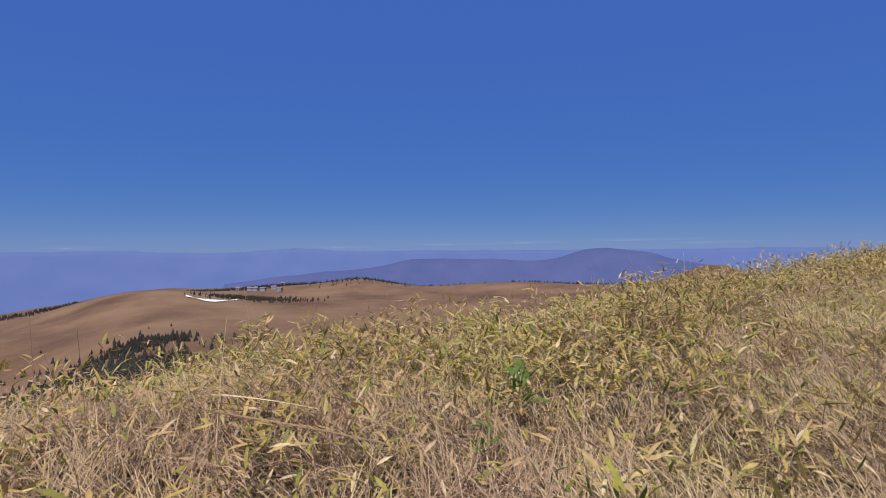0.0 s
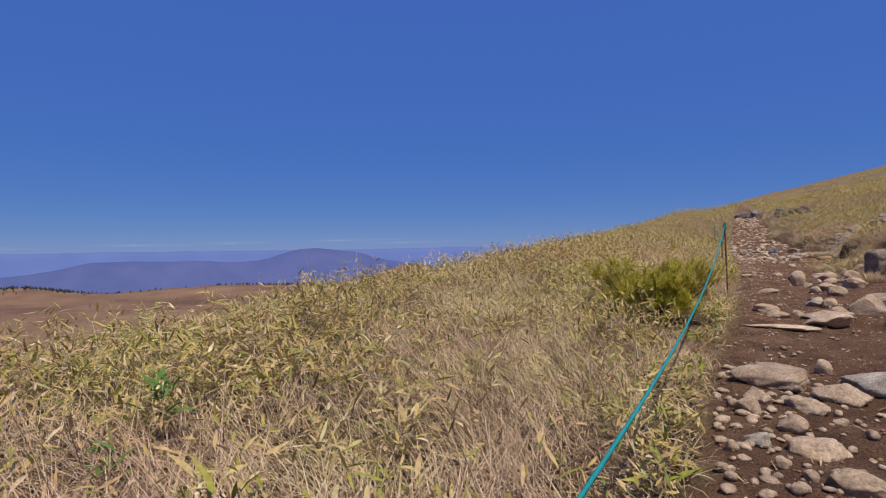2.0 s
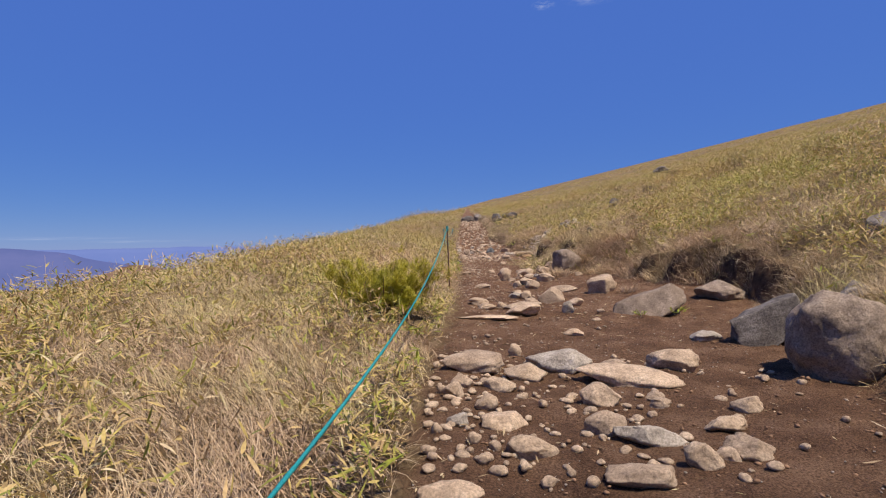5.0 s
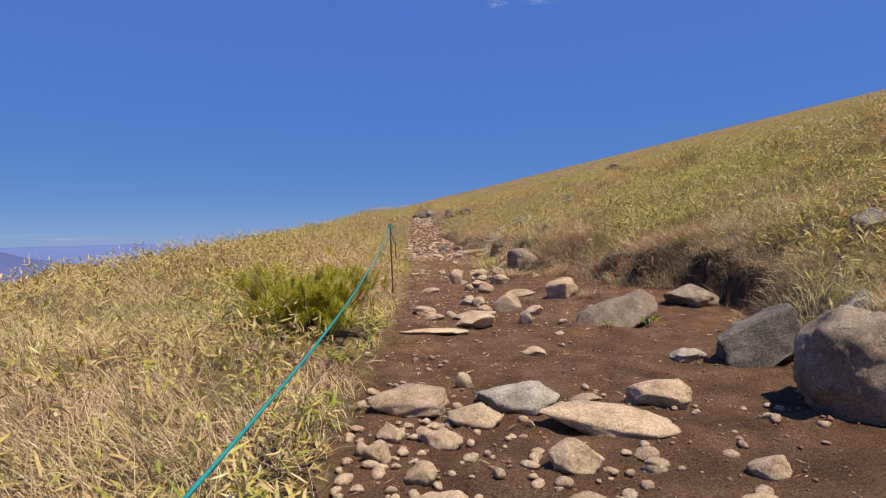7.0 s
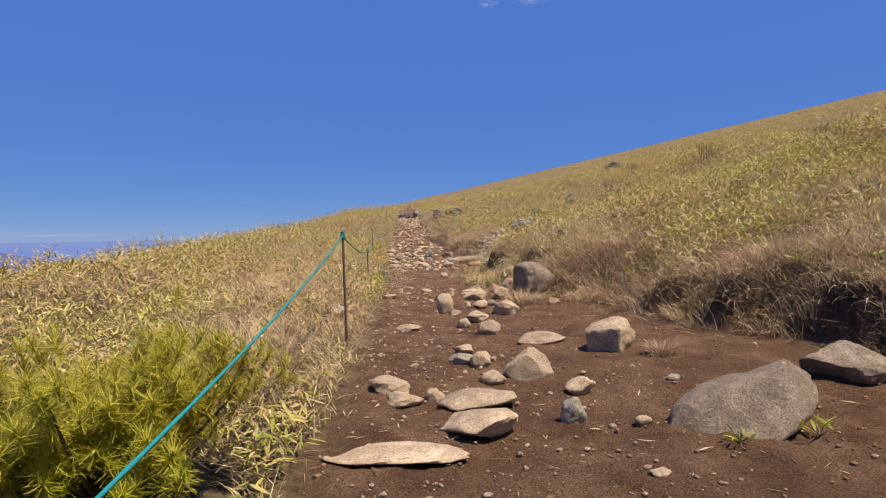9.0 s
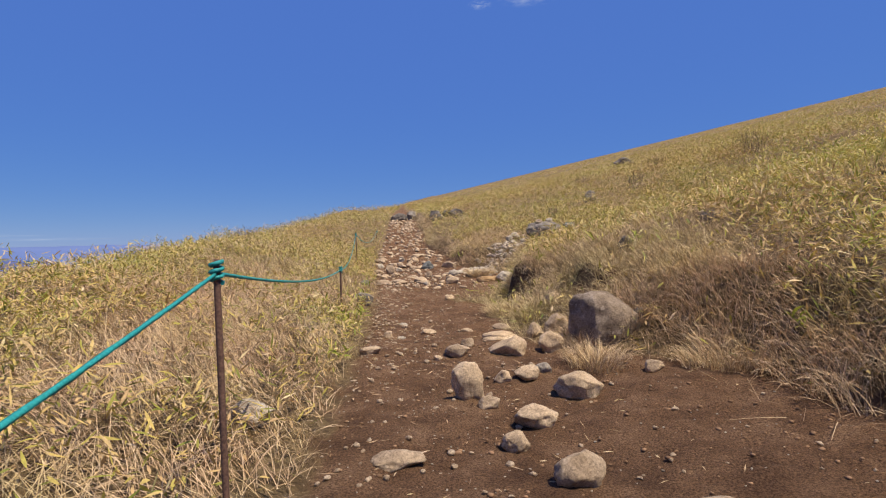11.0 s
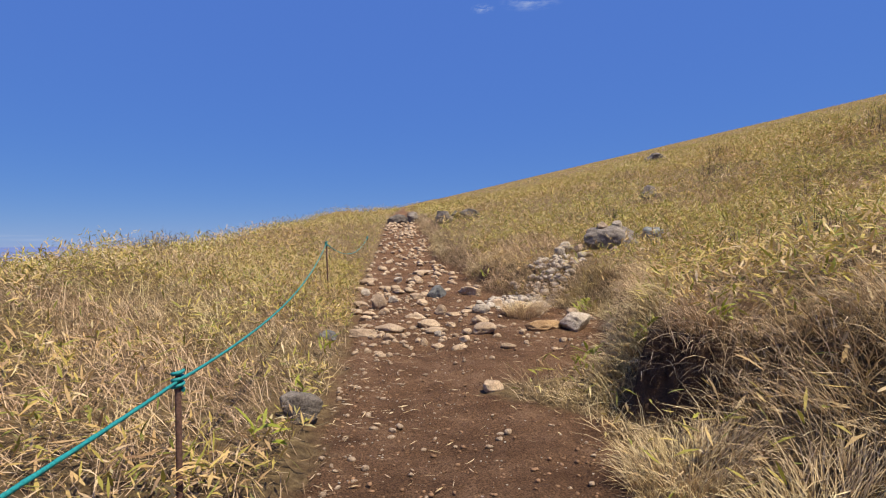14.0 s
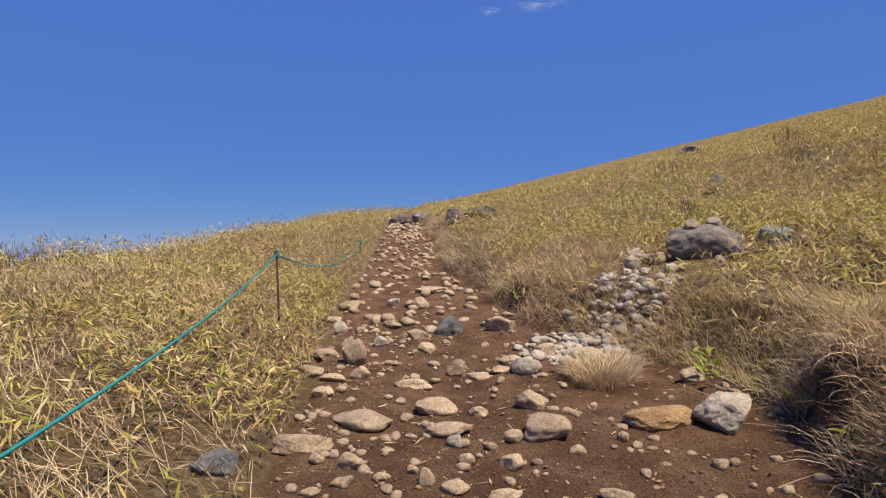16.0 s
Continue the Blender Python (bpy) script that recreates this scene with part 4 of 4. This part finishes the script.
for x, y, h, w, c in [(-4.3, 23.6, 0.5, 0.8, 40), (-4.6, 25.0, 0.5, 0.8, 30), (11.3, 28.2, 0.9, 1.6, 60), (10.4, 34.8, 0.7, 1.5, 50), (3.6, 20.5, 0.6, 0.7, 40), (8.0, 30.0, 0.7, 1.0, 50), (4.4, 27.0, 0.5, 0.8, 40), (6.5, 12.0, 0.35, 1.2, 90), (7.6, 12.4, 0.35, 1.4, 90), (6.0, 15.5, 0.4, 1.0, 60), (4.3, 20.0, 0.4, 0.9, 60), (6.8, 24.0, 0.4, 1.0, 60), (9.5, 18.0, 0.45, 1.4, 80), (7.5, 36.0, 0.6, 1.6, 60), (13.0, 24.0, 0.6, 1.6, 80), (15.0, 36.0, 0.7, 2.0, 80)]:
    bare_shrub(x, y, h, w, c)


# ---- rope fence ----
def hung(a, b, sag, n=90):
    a, b = Vector(a), Vector(b)
    return [a.lerp(b, i / n) - Vector((0, 0, 4 * sag * (i / n) * (1 - i / n))) for i in range(n + 1)]


KNOTS = [(0.33, 0.4, 1.46), (-0.12, 10.98, 2.33), (-0.62, 16.4, 2.1), (-1.44, 23.5, 2.68), (-1.72, 31.0, 2.9)]
SAGS = [0.32, 0.08, 0.2, 0.3]
rope = tagged(new("rope"), "teal green nylon rope strung between steel stakes", "rope")
for a, b, sag in zip(KNOTS, KNOTS[1:], SAGS):
    part("rope_span", tube(hung(a, b, sag, 160), 0.0068, 6, 0.5), ROPE, rope)
for k in KNOTS[1:]:
    coil = [(k[0] + 0.02 * math.cos(a * 0.55), k[1] + 0.02 * math.sin(a * 0.55), k[2] - 0.035 + 0.0022 * a) for a in range(36)]
    part("knot", tube(coil, 0.0075, 6, 0.3), ROPE, rope, "rope wound round the stake")
for (x, y, z), lean, up in zip(KNOTS, ((0.01, 0), (-0.03, 0.02), (-0.01, 0.02), (-0.03, 0.02), (0.02, 0)), (0.03, 0.05, 0.03, 0.03, 0.02)):
    low = gz(x - lean[0], y - lean[1]) - 0.15
    stake = tube([(x - lean[0] * (1 - s), y - lean[1] * (1 - s), low + (z + up - low) * s) for s in (0, 0.3, 0.6, 0.97, 1)], [0.012, 0.012, 0.012, 0.012, 0.009], 10)
    tagged(part("fence_stake", stake, RUST), "thin rusty steel stake standing in the grass", "stake", "stakes of the rope fence")


# ---- dwarf pine ----
def pine(x, y, wide, tall):
    rng = random.Random(5)
    root = tagged(new("dwarf_pine"), "low spreading dwarf pine with yellow-green needles", "shrub")
    base = Vector((x, y, gz(x, y) - 0.03))
    root.location = base
    tips = []
    for i in range(36):
        a, reach = i * 2.4 + rng.uniform(-0.3, 0.3), wide * 0.5 * rng.uniform(0.3, 1.0)
        top = tall * rng.uniform(0.3, 1.0) * (1 - 0.35 * (reach / wide * 2) ** 2)
        pts = [Vector((math.cos(a) * reach * s**0.8, math.sin(a) * reach * s**0.8 * 0.75, top * s**1.15)) for s in (0, 0.2, 0.4, 0.6, 0.8, 1.0)]
        b = tube(pts, [0.016, 0.014, 0.011, 0.009, 0.006, 0.003], 6)
        part("limb", b, BARK, root)
        for s in (0.5, 0.66, 0.78, 0.9, 1.0):
            for _ in range(3 if s < 1 else 2):
                p = pts[0].lerp(pts[-1], 0) + Vector((math.cos(a) * reach * s**0.8, math.sin(a) * reach * s**0.8 * 0.75, top * s**1.15))
                p += Vector((rng.gauss(0, 0.07), rng.gauss(0, 0.07), rng.gauss(0.02, 0.05)))
                tips.append((p, a))
    pieces = []
    for p, a in tips:
        n = 80
        along = RNG.random(n)
        ax = Vector((math.cos(a) * 0.5, math.sin(a) * 0.5, 0.9)).normalized()
        roots = np.array(p)[None] + np.outer(along * 0.09, np.array(ax))
        pieces.append(blades(roots, RNG.uniform(0.05, 0.09, n), np.full(n, 0.004), RNG.uniform(0, 6.28, n), RNG.uniform(0.3, 2.1, n), RNG.uniform(-0.2, 0.2, n), 1, "hair", RNG))
    v, t = joined(pieces)
    me = bpy.data.meshes.new("needles")
    fill(me, v, t, 3)
    me.materials.append(NEEDLE)
    ob = new("needles", me)
    ob.parent = root
    return root


pine(-0.58, 7.85, 1.45, 0.74)


# ---- clouds ----
# Sunlit whiteness of the clouds is given as emission, faded by noise.
def make_cloud():
    m = bpy.data.materials.new("thin_cloud")
    m.use_nodes = True
    nt = m.node_tree
    nt.nodes.remove(nt.nodes["Principled BSDF"])
    tc = nt.nodes.new("ShaderNodeTexCoord")
    ln = nt.nodes.new("ShaderNodeVectorMath")
    ln.operation = "LENGTH"
    nt.links.new(tc.outputs["Object"], ln.inputs[0])
    soft = ramp(nt, ln.outputs["Value"], [(0.1, (1, 1, 1)), (1.0, (0, 0, 0))])
    veil = ramp(nt, noise_tex(nt, 2.2, 6), [(0.42, (0, 0, 0)), (0.8, (0.6, 0.6, 0.6))])
    fac = mix(nt, 1.0, soft, veil, "MULTIPLY")
    e, t, s = nt.nodes.new("ShaderNodeEmission"), nt.nodes.new("ShaderNodeBsdfTransparent"), nt.nodes.new("ShaderNodeMixShader")
    e.inputs[0].default_value, e.inputs[1].default_value = (0.42, 0.5, 0.68, 1), 1.0
    nt.links.new(fac, s.inputs[0])
    nt.links.new(t.outputs[0], s.inputs[1])
    nt.links.new(e.outputs[0], s.inputs[2])
    nt.links.new(s.outputs[0], nt.nodes["Material Output"].inputs[0])
    return m


CLOUD = make_cloud()
for az, el, w, h in [(50.5, 1.15, 300, 16), (69, 0.75, 260, 14), (92, 0.7, 220, 14), (34, 1.0, 420, 12), (-9.3, 22.75, 230, 75), (-20, 22.9, 170, 70), (-4.5, 22.35, 90, 40), (40, 1.3, 500, 14), (58, 1.0, 500, 12)]:
    bm = bmesh.new()
    ring = [bm.verts.new((math.cos(a), 0, math.sin(a))) for a in (2 * math.pi * k / 24 for k in range(24))]
    hub = bm.verts.new((0, 0.05, 0))
    for k in range(24):
        bm.faces.new((ring[k], ring[(k + 1) % 24], hub))
    cloud = part("backdrop_cloud", bm, CLOUD)
    a, e = radians(az), radians(el)
    where = Vector((-math.sin(a) * math.cos(e), math.cos(a) * math.cos(e), math.sin(e))) * 4300
    cloud.matrix_world = Matrix.Translation(where) @ Matrix.Rotation(a, 4, "Z") @ Matrix.Diagonal((w, 1, h, 1))
    cloud.visible_shadow = False
    tagged(cloud, "thin white cloud in blue sky", "cloud", kind="structure")


# ---- far country ----
def polar(az, d):
    a = radians(az)
    return -d * math.sin(a), d * math.cos(a)


# Air haze is put into the bluish base colour and an even blue emission.
def make_haze_glow(name, low, high, glow):
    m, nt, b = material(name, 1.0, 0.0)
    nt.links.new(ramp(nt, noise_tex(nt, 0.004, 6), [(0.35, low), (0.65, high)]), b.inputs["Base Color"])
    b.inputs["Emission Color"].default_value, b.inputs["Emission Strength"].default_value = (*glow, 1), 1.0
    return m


def mountains(name, knots, dist, foot, depth, mat, seed, label):
    az = np.linspace(knots[0][0], knots[-1][0], 240)
    tops = curve(az, [k[0] for k in knots], [k[1] for k in knots])
    tops = tops + 5 * waves(az, 0 * az, 6, seed, 4) * dist / 3600
    rows = []
    for k, f in enumerate(np.linspace(0, 1, 14)):
        d = dist - depth * (1 - f) + 40 * waves(az, 0 * az + f * 9, 5, seed + 1, 3) * (1 - f)
        z = foot + (tops - foot) * f**0.8 + (1 - f) * f * 60 * waves(az, 0 * az + f * 7, 4, seed + 2, 4)
        rows.append(np.stack([-d * np.sin(np.radians(az)), d * np.cos(np.radians(az)), z], 1))
    d = dist + depth * 0.6
    rows.append(np.stack([-d * np.sin(np.radians(az)), d * np.cos(np.radians(az)), 0 * az + foot], 1))
    v = np.concatenate(rows)
    n = len(az)
    i = (np.arange(len(rows) - 1)[:, None] * n + np.arange(n - 1)[None]).ravel()
    me = bpy.data.meshes.new(name)
    fill(me, v, np.stack([i, i + n, i + n + 1, i + 1], 1), 4)
    me.shade_smooth()
    me.materials.append(mat)
    return tagged(new(name, me), label, "mountain", kind="structure")


# Both ranges carry the haze as their own glow.
BLUE_NEAR = make_haze_glow("mountain_haze_glow", (0.03, 0.035, 0.05), (0.05, 0.05, 0.07), (0.068, 0.096, 0.285))
BLUE_FAR = make_haze_glow("far_haze_glow", (0.04, 0.05, 0.08), (0.05, 0.06, 0.09), (0.095, 0.15, 0.40))
mountains("backdrop_near_range", [(80, -170), (71.5, -109), (66, -80), (62.7, -40), (55.4, -30), (47.8, -26), (46, 8), (43.9, 33), (41, 18), (39, 2), (36.8, -40), (34.4, -70), (28, -120), (20, -170)], 3600, -420, 700, BLUE_NEAR, 41, "mountain range beyond the plain with blue haze glow in its material")
# The horizon's haze band, built as a glowing ridge with one faint peak.
mountains("backdrop_haze_range", [(-60, 30), (-20, 30), (0, 26), (20, 30), (30, 34), (45, 28), (60, 32), (71, 38), (73.5, 58), (76, 36), (90, 30), (110, 26), (140, 30), (180, 30), (220, 30)], 4650, -500, 300, BLUE_FAR, 47, "glowing blue band of horizon haze with a faint distant range")


def woods(name, spots, seed):
    rng = np.random.default_rng(seed)
    out = []
    for az, d, waz, wd, count in spots:
        for _ in range(count):
            a, r = az + rng.normal(0, waz), d + rng.normal(0, wd)
            x, y = polar(a, r)
            z, h = gz(x, y) - 0.5, rng.uniform(2.5, 5.5)
            k = 7
            ang = np.linspace(0, 2 * np.pi, k, endpoint=False) + rng.uniform(0, 1)
            v = [[x, y, z + h]]
            t = []
            for lo, hi, rad in ((0.1, 0.55, 0.3), (0.35, 0.8, 0.22), (0.6, 1.0, 0.14)):
                b = len(v)
                v.append([x + rng.normal(0, 0.1), y, z + h * hi])
                v += [[x + h * rad * np.cos(q) * rng.uniform(0.7, 1.2), y + h * rad * np.sin(q) * rng.uniform(0.7, 1.2), z + h * lo * rng.uniform(0.8, 1.1)] for q in ang]
                t += [[b, b + 1 + i, b + 1 + (i + 1) % k] for i in range(k)]
            out.append((np.array(v), np.array(t)))
    v, t = joined(out)
    return stuff(name, v, t, WOODS, "dark conifer woods on the distant plain", "woods")


WOODS = make_plain("far_conifers", (0.035, 0.035, 0.03), 1.0, 0.0, 0.4, 0.02)
woods("far_woods", [(95, 340, 5, 45, 2600), (88, 330, 2.5, 22, 500), (87, 420, 2.5, 12, 260), (77, 720, 2.4, 14, 420), (90, 1010, 7, 20, 700), (80, 1020, 9, 12, 1100), (76, 980, 3, 16, 160), (45, 1000, 3.5, 10, 200), (66.5, 960, 2.4, 25, 160)], 61)

SNOW = make_plain("snow", (0.82, 0.84, 0.88), 0.7, 0.2, 0.05, 0.3)
bm = bmesh.new()
for i in range(24):
    for j, dr in enumerate((0, 1)):
        az = 83.2 - 4.4 * i / 23
        x, y = polar(az, 690 - 34 * math.sin(i / 23 * 3.1) * (1 if dr else 0.3) + 12 * dr)
        bm.verts.new((x, y, gz(x, y) + 0.8))
bm.verts.ensure_lookup_table()
for i in range(23):
    bm.faces.new([bm.verts[2 * i + k] for k in (0, 1, 3, 2)])
tagged(part("snow_patch", bm, SNOW), "strip of old white snow on the distant slope", "snow", kind="structure")

WALLS, ROOFS = make_plain("house_wall", (0.34, 0.33, 0.34)), make_plain("house_roof", (0.2, 0.19, 0.22))
for i in range(8):
    x, y = polar(78.5 - 0.55 * i + random.uniform(-0.3, 0.3), 960 + random.uniform(-90, 60))
    house = tagged(new("house"), "small distant house with pale walls on the plain", "house", "houses of the far hamlet")
    house.matrix_world = pose(x, y, gz(x, y), 0, 0, random.uniform(0, 90))
    bm = bmesh.new()
    bmesh.ops.create_cube(bm, size=1, matrix=Matrix.Translation((0, 0, 2.2)) @ Matrix.Diagonal((7, 5, 4.6, 1)))
    part("wall", bm, WALLS, house)
    bm = bmesh.new()
    q = [bm.verts.new(c) for c in ((-4, -3, 4.4), (4, -3, 4.4), (4, 3, 4.4), (-4, 3, 4.4), (-4, 0, 6.2), (4, 0, 6.2))]
    for f in ((0, 1, 5, 4), (2, 3, 4, 5), (0, 4, 3), (1, 2, 5), (0, 3, 2, 1)):
        bm.faces.new([q[k] for k in f])
    part("roof", bm, ROOFS, house)
